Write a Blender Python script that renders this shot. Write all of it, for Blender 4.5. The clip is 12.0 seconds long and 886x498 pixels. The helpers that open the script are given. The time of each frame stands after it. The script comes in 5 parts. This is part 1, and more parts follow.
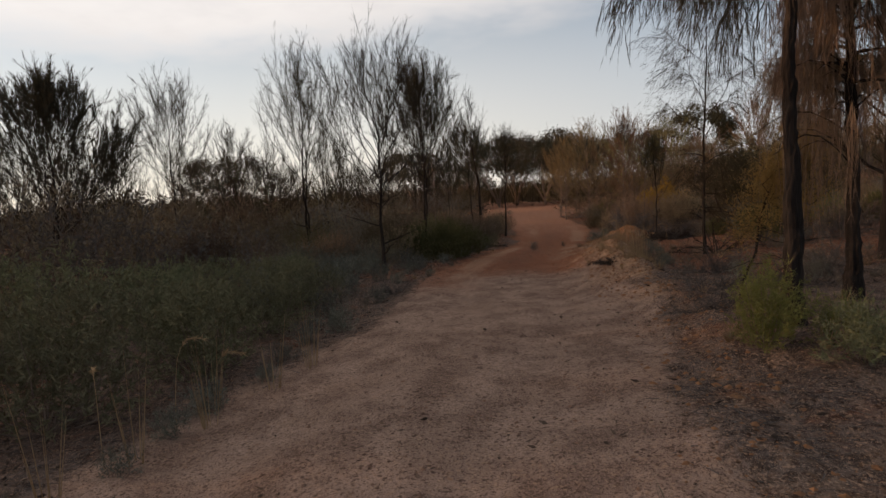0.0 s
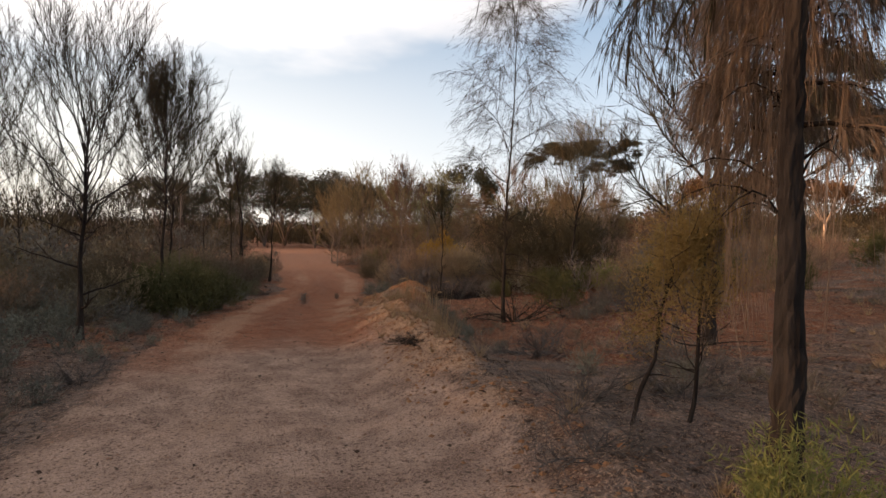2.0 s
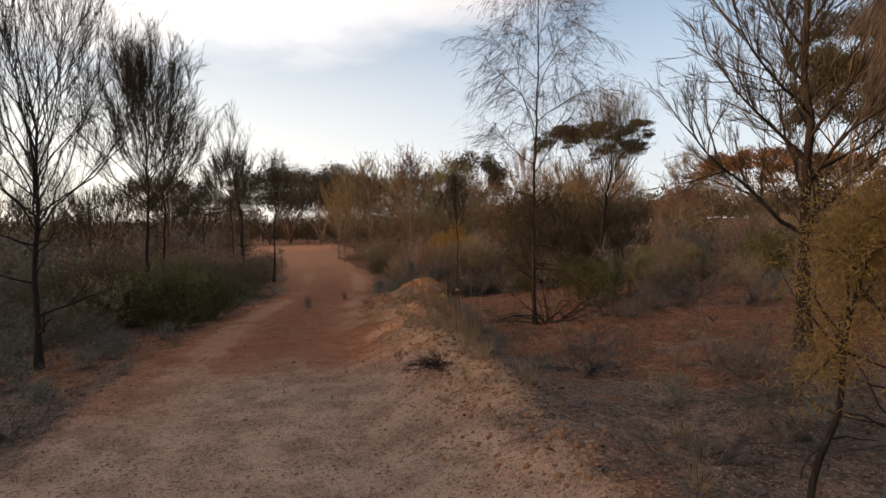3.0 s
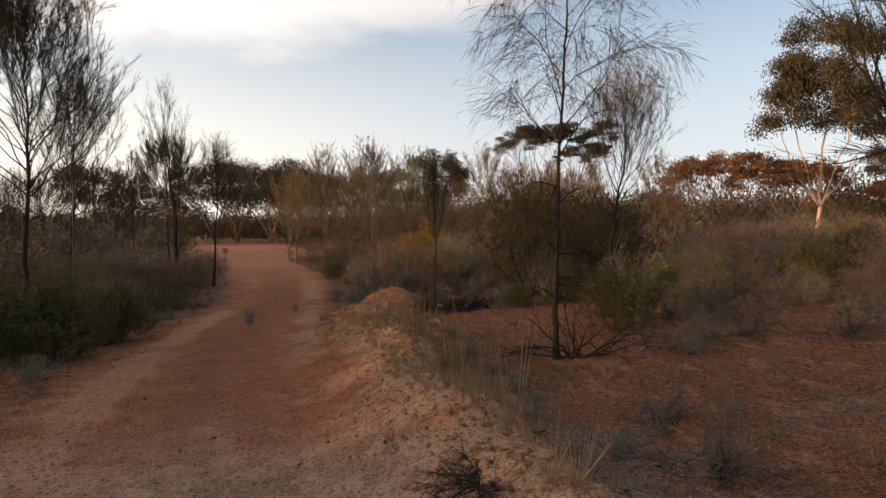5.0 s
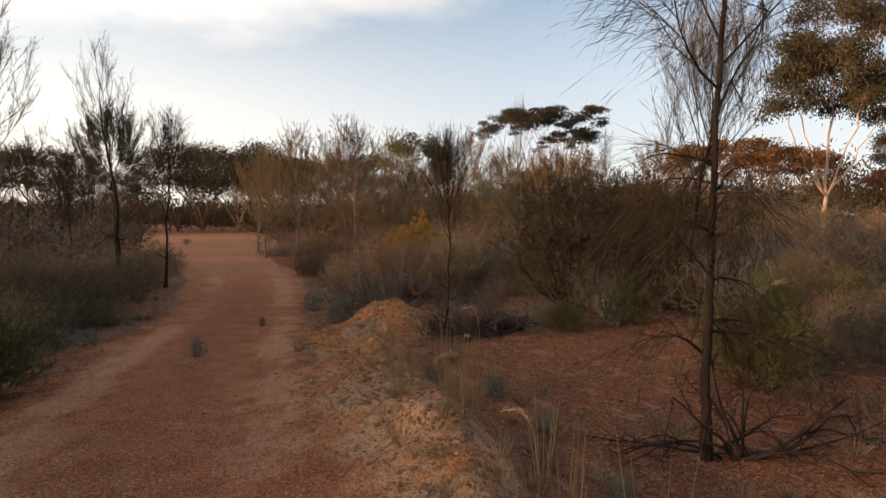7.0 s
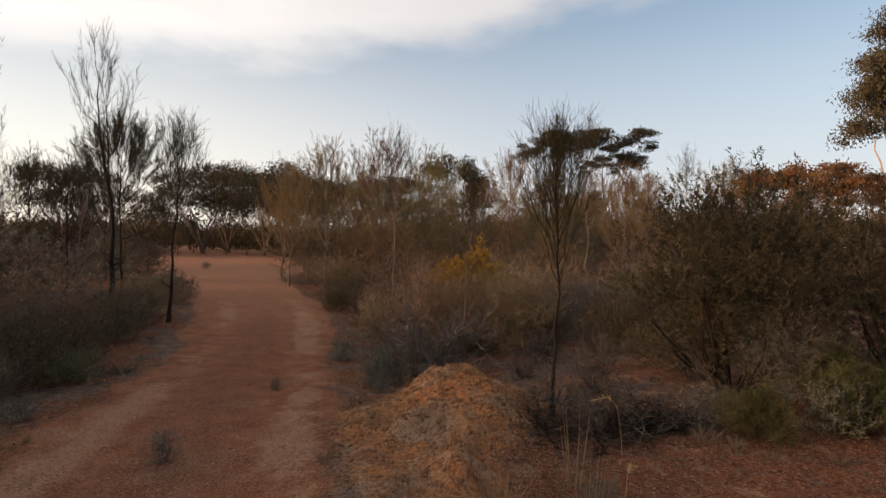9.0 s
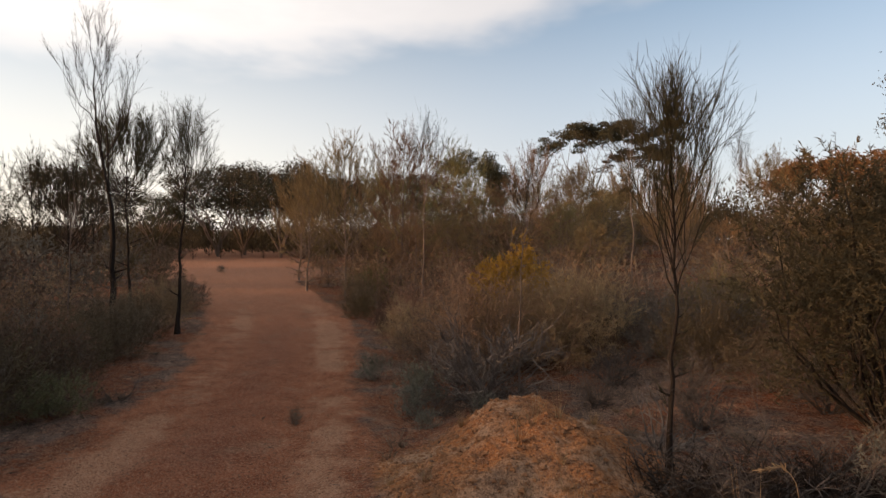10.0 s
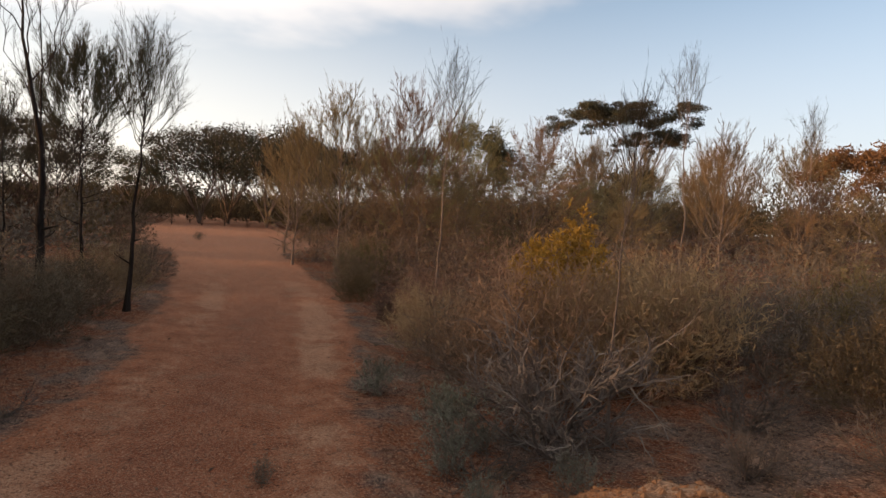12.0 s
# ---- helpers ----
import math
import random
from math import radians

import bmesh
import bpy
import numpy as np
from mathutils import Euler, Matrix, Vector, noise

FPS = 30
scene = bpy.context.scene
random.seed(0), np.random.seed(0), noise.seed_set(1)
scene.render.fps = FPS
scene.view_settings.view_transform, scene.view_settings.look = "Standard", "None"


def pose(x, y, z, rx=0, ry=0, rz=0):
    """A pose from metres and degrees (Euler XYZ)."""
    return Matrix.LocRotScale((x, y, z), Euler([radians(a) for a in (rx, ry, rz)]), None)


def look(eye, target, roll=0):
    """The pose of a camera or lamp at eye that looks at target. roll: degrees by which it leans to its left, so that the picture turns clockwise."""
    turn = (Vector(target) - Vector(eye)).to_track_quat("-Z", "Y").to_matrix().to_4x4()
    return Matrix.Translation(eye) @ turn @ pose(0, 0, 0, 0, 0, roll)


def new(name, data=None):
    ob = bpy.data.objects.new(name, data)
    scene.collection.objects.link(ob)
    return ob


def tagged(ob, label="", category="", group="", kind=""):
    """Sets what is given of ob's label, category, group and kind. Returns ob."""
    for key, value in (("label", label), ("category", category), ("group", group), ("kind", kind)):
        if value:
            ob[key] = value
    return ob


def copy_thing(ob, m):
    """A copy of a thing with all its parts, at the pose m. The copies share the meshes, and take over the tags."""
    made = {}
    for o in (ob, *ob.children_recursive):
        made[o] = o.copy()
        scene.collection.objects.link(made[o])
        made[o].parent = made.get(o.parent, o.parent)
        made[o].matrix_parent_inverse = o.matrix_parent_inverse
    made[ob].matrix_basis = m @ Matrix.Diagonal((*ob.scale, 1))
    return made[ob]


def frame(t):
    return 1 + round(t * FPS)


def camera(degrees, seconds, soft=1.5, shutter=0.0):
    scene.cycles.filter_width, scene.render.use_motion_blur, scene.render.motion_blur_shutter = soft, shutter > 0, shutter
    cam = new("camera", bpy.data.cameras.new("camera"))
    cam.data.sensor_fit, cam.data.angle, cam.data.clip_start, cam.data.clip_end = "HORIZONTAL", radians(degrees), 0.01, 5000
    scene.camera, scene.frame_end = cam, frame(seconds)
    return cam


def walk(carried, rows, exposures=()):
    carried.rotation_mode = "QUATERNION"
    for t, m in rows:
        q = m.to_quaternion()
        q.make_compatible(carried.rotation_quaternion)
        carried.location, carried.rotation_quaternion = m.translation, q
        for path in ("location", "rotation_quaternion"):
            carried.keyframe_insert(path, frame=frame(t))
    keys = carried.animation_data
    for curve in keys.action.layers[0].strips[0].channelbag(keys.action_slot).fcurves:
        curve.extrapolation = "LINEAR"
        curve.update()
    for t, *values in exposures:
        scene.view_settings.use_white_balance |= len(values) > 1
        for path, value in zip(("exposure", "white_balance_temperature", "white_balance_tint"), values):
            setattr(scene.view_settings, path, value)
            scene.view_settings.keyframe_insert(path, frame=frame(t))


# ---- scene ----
cam = camera(73.8, 12.0)
PATH = [
    (0, (0.974, 1.107, 1.28), (0.836, 3.096, 1.121), -3.5),
    (0.5, (1.011, 1.838, 1.282), (1.011, 3.833, 1.141), -2.7),
    (1, (1.014, 2.513, 1.293), (1.168, 4.504, 1.175), -1.7),
    (1.5, (1.09, 3.267, 1.288), (1.501, 5.216, 1.108), 0.2),
    (2, (1.063, 3.908, 1.353), (1.699, 5.804, 1.323), 1.2),
    (2.5, (1.204, 4.583, 1.386), (1.805, 6.49, 1.353), -0.2),
    (3, (1.333, 5.352, 1.397), (1.945, 7.255, 1.334), -1.1),
    (3.2, (1.412, 5.667, 1.394), (2.047, 7.561, 1.284), -0.4),
    (4.8, (1.659, 7.66, 1.388), (2.429, 9.503, 1.283), 1.0),
    (5, (1.696, 8.001, 1.381), (2.457, 9.85, 1.322), 0.0),
    (5.5, (1.865, 8.868, 1.411), (2.552, 10.745, 1.34), 1.1),
    (6, (1.945, 9.621, 1.451), (2.824, 11.416, 1.367), 2.4),
    (6.5, (2.146, 10.394, 1.473), (3.015, 12.193, 1.388), 2.0),
    (6.7, (2.186, 10.71, 1.497), (3.013, 12.528, 1.407), 0.3),
    (8.3, (2.66, 13.235, 1.581), (3.592, 14.997, 1.413), 2.2),
    (8.5, (2.73, 13.595, 1.581), (3.571, 15.409, 1.508), 1.2),
    (9, (2.859, 14.476, 1.562), (3.625, 16.324, 1.549), 1.4),
    (9.5, (2.97, 15.28, 1.567), (3.62, 17.168, 1.46), -0.0),
    (10, (3.043, 16.127, 1.577), (3.761, 17.994, 1.559), 0.5),
    (10.5, (3.065, 16.74, 1.512), (3.818, 18.59, 1.399), 2.6),
    (11, (3.151, 17.463, 1.478), (3.986, 19.275, 1.33), 2.9),
    (11.5, (3.243, 18.117, 1.476), (4.05, 19.939, 1.304), 3.0),
    (12, (3.462, 19.012, 1.379), (4.22, 20.861, 1.298), 3.6),
]
# stops and white balance of the film: the picture starts dark and brightens
EXPOSURES = [(t, stops, 6440 if t < 4 else 6700 if t < 9 else 6590, 12.5) for t, stops in ((0, 0.11), (0.5, 0.42), (1.0, 0.40), (1.5, 0.80), (2.5, 0.72), (5, 0.62), (6.5, 0.68), (8.5, 0.74), (9.0, 0.46), (9.5, 0.48), (10.5, 0.58), (11.5, 0.68), (12, 0.64))]
walk(cam, [(t, look(eye, target, roll)) for t, eye, target, roll in PATH], EXPOSURES)

# ---- world and sun ----
SUN_AZ, SUN_EL = radians(-80), radians(7.6)      # azimuth from +y towards +x
sun_dir = Vector((math.sin(SUN_AZ) * math.cos(SUN_EL), math.cos(SUN_AZ) * math.cos(SUN_EL), math.sin(SUN_EL)))
sun = new("sun", bpy.data.lights.new("sun", "SUN"))
sun.data.energy, sun.data.angle, sun.data.color = 4.4, radians(2.5), (1.0, 0.58, 0.30)
sun.matrix_world = look(sun_dir * 60, (0, 0, 0))

world = bpy.data.worlds.new("world")
scene.world = world
world.use_nodes = True


def graph(tree):
    nodes, links = tree.nodes, tree.links

    def node(kind, values=None, **props):
        n = nodes.new(kind)
        for k, v in props.items():
            setattr(n, k, v)
        for k, v in (values or {}).items():
            if isinstance(v, bpy.types.NodeSocket):
                links.new(v, n.inputs[k])
            else:
                n.inputs[k].default_value = v
        return n

    def maths(op, a, b=0.0, c=None, clamp=False):
        vals = {0: a, 1: b}
        if c is not None:
            vals[2] = c
        return node("ShaderNodeMath", vals, operation=op, use_clamp=clamp).outputs[0]

    def mix(fac, a, b, blend="MIX"):
        n = node("ShaderNodeMix", {0: fac, 6: a, 7: b}, data_type="RGBA", blend_type=blend)
        return n.outputs[2]

    def ramp(fac, lo, hi):
        return node("ShaderNodeMapRange", {0: fac, 1: lo, 2: hi}, interpolation_type="SMOOTHSTEP").outputs[0]

    return node, maths, mix, ramp, links


def build_world():
    tree = world.node_tree
    tree.nodes.clear()
    node, maths, mix, ramp, links = graph(tree)
    sky = node("ShaderNodeTexSky", sky_type="NISHITA", sun_disc=False, sun_elevation=SUN_EL, sun_rotation=SUN_AZ,
               altitude=300, air_density=1.0, dust_density=0.6, ozone_density=1.5)
    way = node("ShaderNodeTexCoord").outputs["Generated"]
    sep = node("ShaderNodeSeparateXYZ", {0: way})
    x, y, z = sep.outputs
    up = maths("MAXIMUM", z, 0.03)
    # the cloud sheet lies on a plane overhead
    flat = node("ShaderNodeCombineXYZ", {0: maths("DIVIDE", x, maths("ADD", up, 0.1)), 1: maths("DIVIDE", y, maths("ADD", up, 0.1)), 2: 0.0}).outputs[0]
    n1 = node("ShaderNodeTexNoise", {"Vector": flat, "Scale": 0.55, "Detail": 5.0, "Roughness": 0.55}).outputs[0]
    n2 = node("ShaderNodeTexNoise", {"Vector": flat, "Scale": 2.2, "Detail": 4.0, "Roughness": 0.6}).outputs[0]
    # thicker towards the low sun, open blue away from it
    side = node("ShaderNodeVectorMath", {0: way, 1: (math.sin(radians(-45)), math.cos(radians(-45)), 0.0)}, operation="DOT_PRODUCT").outputs["Value"]
    high = ramp(z, 0.12, 0.55)
    cover = maths("ADD", maths("MULTIPLY", side, 0.40), maths("MULTIPLY", high, 0.71))
    cover = maths("ADD", cover, maths("MULTIPLY", maths("SUBTRACT", n1, 0.5), 0.34))
    cover = maths("ADD", cover, maths("MULTIPLY", maths("SUBTRACT", n2, 0.5), 0.12))
    cloud = ramp(cover, 0.43, 0.60)
    warm = ramp(side, 0.15, 0.95)
    white = mix(warm, (0.70, 0.68, 0.67, 1), (1.08, 1.02, 0.95, 1))
    white = mix(maths("MULTIPLY", ramp(n2, 0.35, 0.7), 0.3), white, (0.70, 0.67, 0.65, 1))
    white = mix(ramp(z, 0.6, 0.95), white, (0.66, 0.62, 0.58, 1))
    blue = mix(1.0, sky.outputs[0], (SKY_K, SKY_K, SKY_K, 1), "MULTIPLY")
    haze = ramp(z, 0.52, 0.02)
    glow = mix(warm, (0.63, 0.64, 0.68, 1), (1.06, 0.97, 0.86, 1))
    blue = mix(maths("MULTIPLY", haze, 0.82), blue, glow)
    col = mix(maths("MULTIPLY", cloud, 0.9), blue, white)
    # the sky opposite the sunset is dimmer
    col = mix(maths("MULTIPLY", ramp(side, -0.25, -0.95), 0.45), col, (0.16, 0.17, 0.20, 1))
    back = node("ShaderNodeBackground", {0: col, 1: WORLD_K})
    out = node("ShaderNodeOutputWorld")
    links.new(back.outputs[0], out.inputs[0])


SKY_K, WORLD_K = 0.20, 0.84
build_world()


# ---- materials ----
def material(name, base, tint, rough=0.9, grain=60.0, blotch=3.0, bump=0.3, bump_d=0.004, per_object=0.0, per_island=0.0, island_tint=None, spec=0.03, stretch=None, through_light=0.0, other=None):
    m = bpy.data.materials.new(name)
    m.use_nodes = True
    m.node_tree.nodes.clear()
    node, maths, mix, ramp, links = graph(m.node_tree)
    pos = node("ShaderNodeTexCoord").outputs["Object"]
    if stretch:
        pos = node("ShaderNodeVectorMath", {0: pos, 1: stretch}, operation="MULTIPLY").outputs[0]
    fine = node("ShaderNodeTexNoise", {"Vector": pos, "Scale": grain, "Detail": 4.0, "Roughness": 0.65}).outputs[0]
    wide = node("ShaderNodeTexNoise", {"Vector": pos, "Scale": blotch, "Detail": 3.0}).outputs[0]
    f = maths("ADD", maths("MULTIPLY", ramp(fine, 0.3, 0.7), 0.5), maths("MULTIPLY", ramp(wide, 0.3, 0.7), 0.5))
    col = mix(f, (*base, 1), (*tint, 1))
    if per_island:
        r = node("ShaderNodeNewGeometry").outputs["Random Per Island"]
        col = mix(maths("MULTIPLY", r, per_island), col, (*(island_tint or tint), 1))
    if other:
        # some plants of a kind lean towards another shade
        r = node("ShaderNodeObjectInfo").outputs["Random"]
        col = mix(ramp(maths("FRACT", maths("MULTIPLY", r, 7.3)), 0.25, 0.9), col, mix(f, (other[0] * 0.55, other[1] * 0.55, other[2] * 0.55, 1), (*other, 1)))
    if per_object:
        r = node("ShaderNodeObjectInfo").outputs["Random"]
        col = node("ShaderNodeHueSaturation", {"Color": col, "Hue": maths("ADD", 0.5, maths("MULTIPLY", maths("SUBTRACT", r, 0.5), 0.05)),
                   "Value": maths("ADD", 1.0 - per_object / 2, maths("MULTIPLY", r, per_object))}).outputs[0]
    bp = node("ShaderNodeBump", {"Height": fine, "Strength": bump, "Distance": bump_d})
    sh = node("ShaderNodeBsdfPrincipled", {"Base Color": col, "Roughness": rough, "Specular IOR Level": spec, "Normal": bp.outputs[0]})
    final = sh.outputs[0]
    if through_light:
        tr = node("ShaderNodeBsdfTranslucent", {0: col})
        final = node("ShaderNodeMixShader", {0: through_light, 1: final, 2: tr.outputs[0]}).outputs[0]
    out = node("ShaderNodeOutputMaterial")
    links.new(final, out.inputs[0])
    return m


BARK = material("dark_bark", (0.014, 0.011, 0.010), (0.052, 0.041, 0.034), grain=30, blotch=5, bump=0.9, bump_d=0.02, stretch=(1, 1, 0.15))
BARK_GREY = material("grey_bark", (0.11, 0.085, 0.07), (0.22, 0.17, 0.14), grain=40, blotch=4, bump=0.6, bump_d=0.008, stretch=(1, 1, 0.2))
BARK_PINK = material("mallee_bark", (0.11, 0.082, 0.066), (0.22, 0.165, 0.13), rough=0.7, grain=8, blotch=1.2, bump=0.3, bump_d=0.01, stretch=(1, 1, 0.3))
BARK_PALE = material("salmon_bark", (0.42, 0.27, 0.18), (0.62, 0.46, 0.34), rough=0.6, grain=8, blotch=1.2, bump=0.2, bump_d=0.01, stretch=(1, 1, 0.3))
DEADWOOD = material("weathered_twig", (0.10, 0.085, 0.075), (0.26, 0.225, 0.20), grain=50, blotch=6, bump=0.4, per_island=0.5, island_tint=(0.08, 0.06, 0.05))
NEEDLE_DARK = material("sheoak_needles", (0.032, 0.029, 0.020), (0.075, 0.065, 0.042), grain=20, blotch=1.5, per_island=0.6, island_tint=(0.065, 0.048, 0.030), per_object=0.3, through_light=0.12)
NEEDLE_RUST = material("rusty_needles", (0.140, 0.098, 0.060), (0.300, 0.205, 0.118), grain=20, blotch=1.2, per_island=0.6, island_tint=(0.150, 0.102, 0.060), per_object=0.35, through_light=0.25, other=(0.205, 0.175, 0.088))
LEAF_GREEN = material("green_shrub_leaves", (0.078, 0.084, 0.046), (0.235, 0.224, 0.130), grain=13, blotch=4, per_island=0.5, island_tint=(0.18, 0.160, 0.095), per_object=0.3, through_light=0.08)
LEAF_LIME = material("lime_shrub_leaves", (0.125, 0.128, 0.046), (0.235, 0.220, 0.085), grain=25, blotch=2, per_island=0.5, island_tint=(0.10, 0.13, 0.03), through_light=0.3)
LEAF_GREY = material("grey_shrub_leaves", (0.072, 0.060, 0.044), (0.255, 0.212, 0.158), grain=13, blotch=4, per_island=0.6, island_tint=(0.12, 0.075, 0.045), per_object=0.5, through_light=0.08, other=(0.170, 0.155, 0.135))
LEAF_BROWN = material("brown_shrub_leaves", (0.060, 0.045, 0.034), (0.225, 0.162, 0.122), grain=13, blotch=4, per_island=0.6, island_tint=(0.10, 0.082, 0.048), per_object=0.5, through_light=0.10, other=(0.150, 0.128, 0.066))
LEAF_YELLOW = material("yellow_shrub_leaves", (0.230, 0.140, 0.026), (0.430, 0.265, 0.060), grain=25, blotch=2, per_island=0.5, island_tint=(0.16, 0.11, 0.04), through_light=0.2)
LEAF_GUM = material("gum_leaves", (0.028, 0.029, 0.019), (0.078, 0.064, 0.036), rough=0.6, grain=10, blotch=0.8, per_island=0.6, island_tint=(0.060, 0.052, 0.030), per_object=0.35, spec=0.15, through_light=0.12)
LEAF_HAZE = material("pale_dry_shrub_leaves", (0.135, 0.097, 0.068), (0.390, 0.280, 0.192), grain=13, blotch=4, per_island=0.6, island_tint=(0.20, 0.14, 0.085), per_object=0.4, through_light=0.25, other=(0.265, 0.185, 0.118))
LEAF_RUST = material("rusty_gum_leaves", (0.095, 0.052, 0.026), (0.240, 0.125, 0.055), rough=0.6, grain=10, blotch=0.8, per_island=0.6, island_tint=(0.11, 0.065, 0.032), spec=0.1, through_light=0.15)
LEAF_DUSK = material("tall_shrub_leaves", (0.042, 0.038, 0.025), (0.118, 0.096, 0.058), grain=13, blotch=2.5, per_island=0.5, island_tint=(0.065, 0.052, 0.030), through_light=0.10)
LEAF_DOME = material("dome_bush_leaves", (0.043, 0.048, 0.024), (0.138, 0.130, 0.056), grain=13, blotch=3, per_island=0.5, island_tint=(0.09, 0.082, 0.035), through_light=0.12)
CLOD = material("earth_clod", (0.17, 0.080, 0.040), (0.29, 0.155, 0.080), grain=60, blotch=9, bump=0.5, bump_d=0.003, per_island=0.6, island_tint=(0.12, 0.07, 0.045))
CHIP = material("bark_flake", (0.075, 0.052, 0.040), (0.19, 0.14, 0.105), grain=60, blotch=9, per_island=0.8, island_tint=(0.045, 0.030, 0.024))
LEAF_OLIVE = material("olive_sapling_leaves", (0.150, 0.108, 0.042), (0.380, 0.260, 0.095), grain=25, blotch=2, per_island=0.5, island_tint=(0.28, 0.17, 0.06), through_light=0.35)
LEAF_SALMON = material("salmon_gum_leaves", (0.036, 0.038, 0.022), (0.085, 0.074, 0.040), rough=0.5, grain=10, blotch=0.8, per_island=0.6, island_tint=(0.080, 0.060, 0.032), spec=0.2, through_light=0.1)
BRUSH_WOOD = material("grey_brushwood", (0.055, 0.047, 0.043), (0.17, 0.148, 0.135), grain=50, blotch=6, bump=0.4, per_island=0.5, island_tint=(0.045, 0.035, 0.03))
NEEDLE_BROWN = material("brown_hanging_needles", (0.185, 0.135, 0.102), (0.390, 0.285, 0.210), grain=20, blotch=1.2, per_island=0.6, island_tint=(0.09, 0.06, 0.042), through_light=0.3)
LEAF_SALT = material("saltbush_leaves", (0.085, 0.088, 0.070), (0.265, 0.262, 0.215), grain=13, blotch=4, per_island=0.5, island_tint=(0.09, 0.075, 0.055), per_object=0.4, through_light=0.08)
STRAW = material("dry_grass", (0.30, 0.205, 0.115), (0.52, 0.380, 0.220), grain=30, blotch=3, per_island=0.5, island_tint=(0.30, 0.19, 0.10), through_light=0.25)
STONE = material("gravel", (0.13, 0.075, 0.05), (0.30, 0.18, 0.12), grain=60, blotch=9, bump=0.5, bump_d=0.003, per_island=0.7, island_tint=(0.10, 0.07, 0.06))


def ground_material():
    m = bpy.data.materials.new("red_earth")
    m.use_nodes = True
    m.node_tree.nodes.clear()
    node, maths, mix, ramp, links = graph(m.node_tree)
    pos = node("ShaderNodeNewGeometry").outputs["Position"]
    sep = node("ShaderNodeSeparateXYZ", {0: pos})

    def noise_at(scale, detail=4.0, rough=0.6, stretch=None):
        p = pos if stretch is None else node("ShaderNodeVectorMath", {0: pos, 1: stretch}, operation="MULTIPLY").outputs[0]
        return node("ShaderNodeTexNoise", {"Vector": p, "Scale": scale, "Detail": detail, "Roughness": rough}).outputs[0]

    track = node("ShaderNodeAttribute", attribute_name="track").outputs["Fac"]
    bank = node("ShaderNodeAttribute", attribute_name="bank").outputs["Fac"]
    sandy = node("ShaderNodeAttribute", attribute_name="sandy").outputs["Fac"]
    big, mid, fine, tiny = noise_at(0.5), noise_at(2.6), noise_at(14.0, 5.0), noise_at(70.0, 3.0)
    streak = noise_at(3.0, 4.0, 0.6, (1.0, 0.25, 1.0))
    rut = node("ShaderNodeAttribute", attribute_name="rut").outputs["Fac"]
    middle = node("ShaderNodeAttribute", attribute_name="middle").outputs["Fac"]
    grit = noise_at(180.0, 2.0)
    patch = noise_at(1.3, 5.0, 0.7)
    crumb = node("ShaderNodeTexVoronoi", {"Vector": pos, "Scale": 38.0}).outputs["Distance"]
    # soil colours
    sand = mix(ramp(mid, 0.35, 0.65), (0.196, 0.130, 0.101, 1), (0.345, 0.238, 0.186, 1))
    red = mix(ramp(mid, 0.3, 0.7), (0.165, 0.057, 0.029, 1), (0.265, 0.105, 0.055, 1))
    red = mix(maths("MULTIPLY", ramp(maths("ADD", maths("MULTIPLY", patch, 0.85), maths("MULTIPLY", maths("MULTIPLY", rut, ramp(big, 0.30, 0.58)), 0.36)), 0.47, 0.70), 0.75), red, (0.325, 0.185, 0.118, 1))
    red = mix(maths("MULTIPLY", maths("MULTIPLY", middle, ramp(patch, 0.30, 0.55)), 0.6), red, (0.135, 0.050, 0.032, 1))
    sandy = maths("ADD", sandy, maths("MULTIPLY", maths("SUBTRACT", big, 0.5), 1.1), clamp=True)
    # the red blends to a paler pinkish tan with y, towards the far clearing
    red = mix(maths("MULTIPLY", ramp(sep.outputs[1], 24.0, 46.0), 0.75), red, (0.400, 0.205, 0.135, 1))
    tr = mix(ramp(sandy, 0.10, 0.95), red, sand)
    tr = mix(maths("MULTIPLY", ramp(patch, 0.54, 0.68), 0.45), tr, (0.125, 0.078, 0.054, 1))
    litter = mix(ramp(fine, 0.35, 0.65), (0.036, 0.029, 0.026, 1), (0.132, 0.106, 0.094, 1))
    earth = mix(ramp(fine, 0.35, 0.65), (0.074, 0.026, 0.013, 1), (0.190, 0.066, 0.030, 1))
    bareness = maths("SUBTRACT", maths("ADD", maths("MULTIPLY", big, 0.5), maths("MULTIPLY", patch, 0.5)), maths("MULTIPLY", sandy, 0.10))
    flat_x = maths("MULTIPLY", ramp(sep.outputs[0], 4.2, 5.4), ramp(sep.outputs[0], 12.0, 10.0))
    flat_y = maths("MULTIPLY", ramp(sep.outputs[1], 8.8, 10.2), ramp(sep.outputs[1], 19.5, 17.0))
    bareness = maths("ADD", bareness, maths("MULTIPLY", maths("MULTIPLY", flat_x, flat_y), 0.14))
    verge = mix(ramp(bareness, 0.43, 0.54), litter, earth)
    heap = mix(ramp(fine, 0.3, 0.7), (0.185, 0.072, 0.028, 1), (0.410, 0.172, 0.062, 1))
    tan = mix(ramp(fine, 0.3, 0.7), (0.220, 0.138, 0.088, 1), (0.420, 0.282, 0.186, 1))
    heap = mix(maths("MULTIPLY", ramp(maths("ADD", noise_at(1.7, 4.0, 0.6), maths("MULTIPLY", ramp(sep.outputs[1], 18.5, 15.0), 0.16)), 0.46, 0.63), 0.85), heap, tan)
    edge = maths("ADD", track, maths("MULTIPLY", maths("SUBTRACT", maths("ADD", maths("MULTIPLY", patch, 0.6), maths("MULTIPLY", fine, 0.4)), 0.5), 1.5))
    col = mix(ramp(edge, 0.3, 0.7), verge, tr)
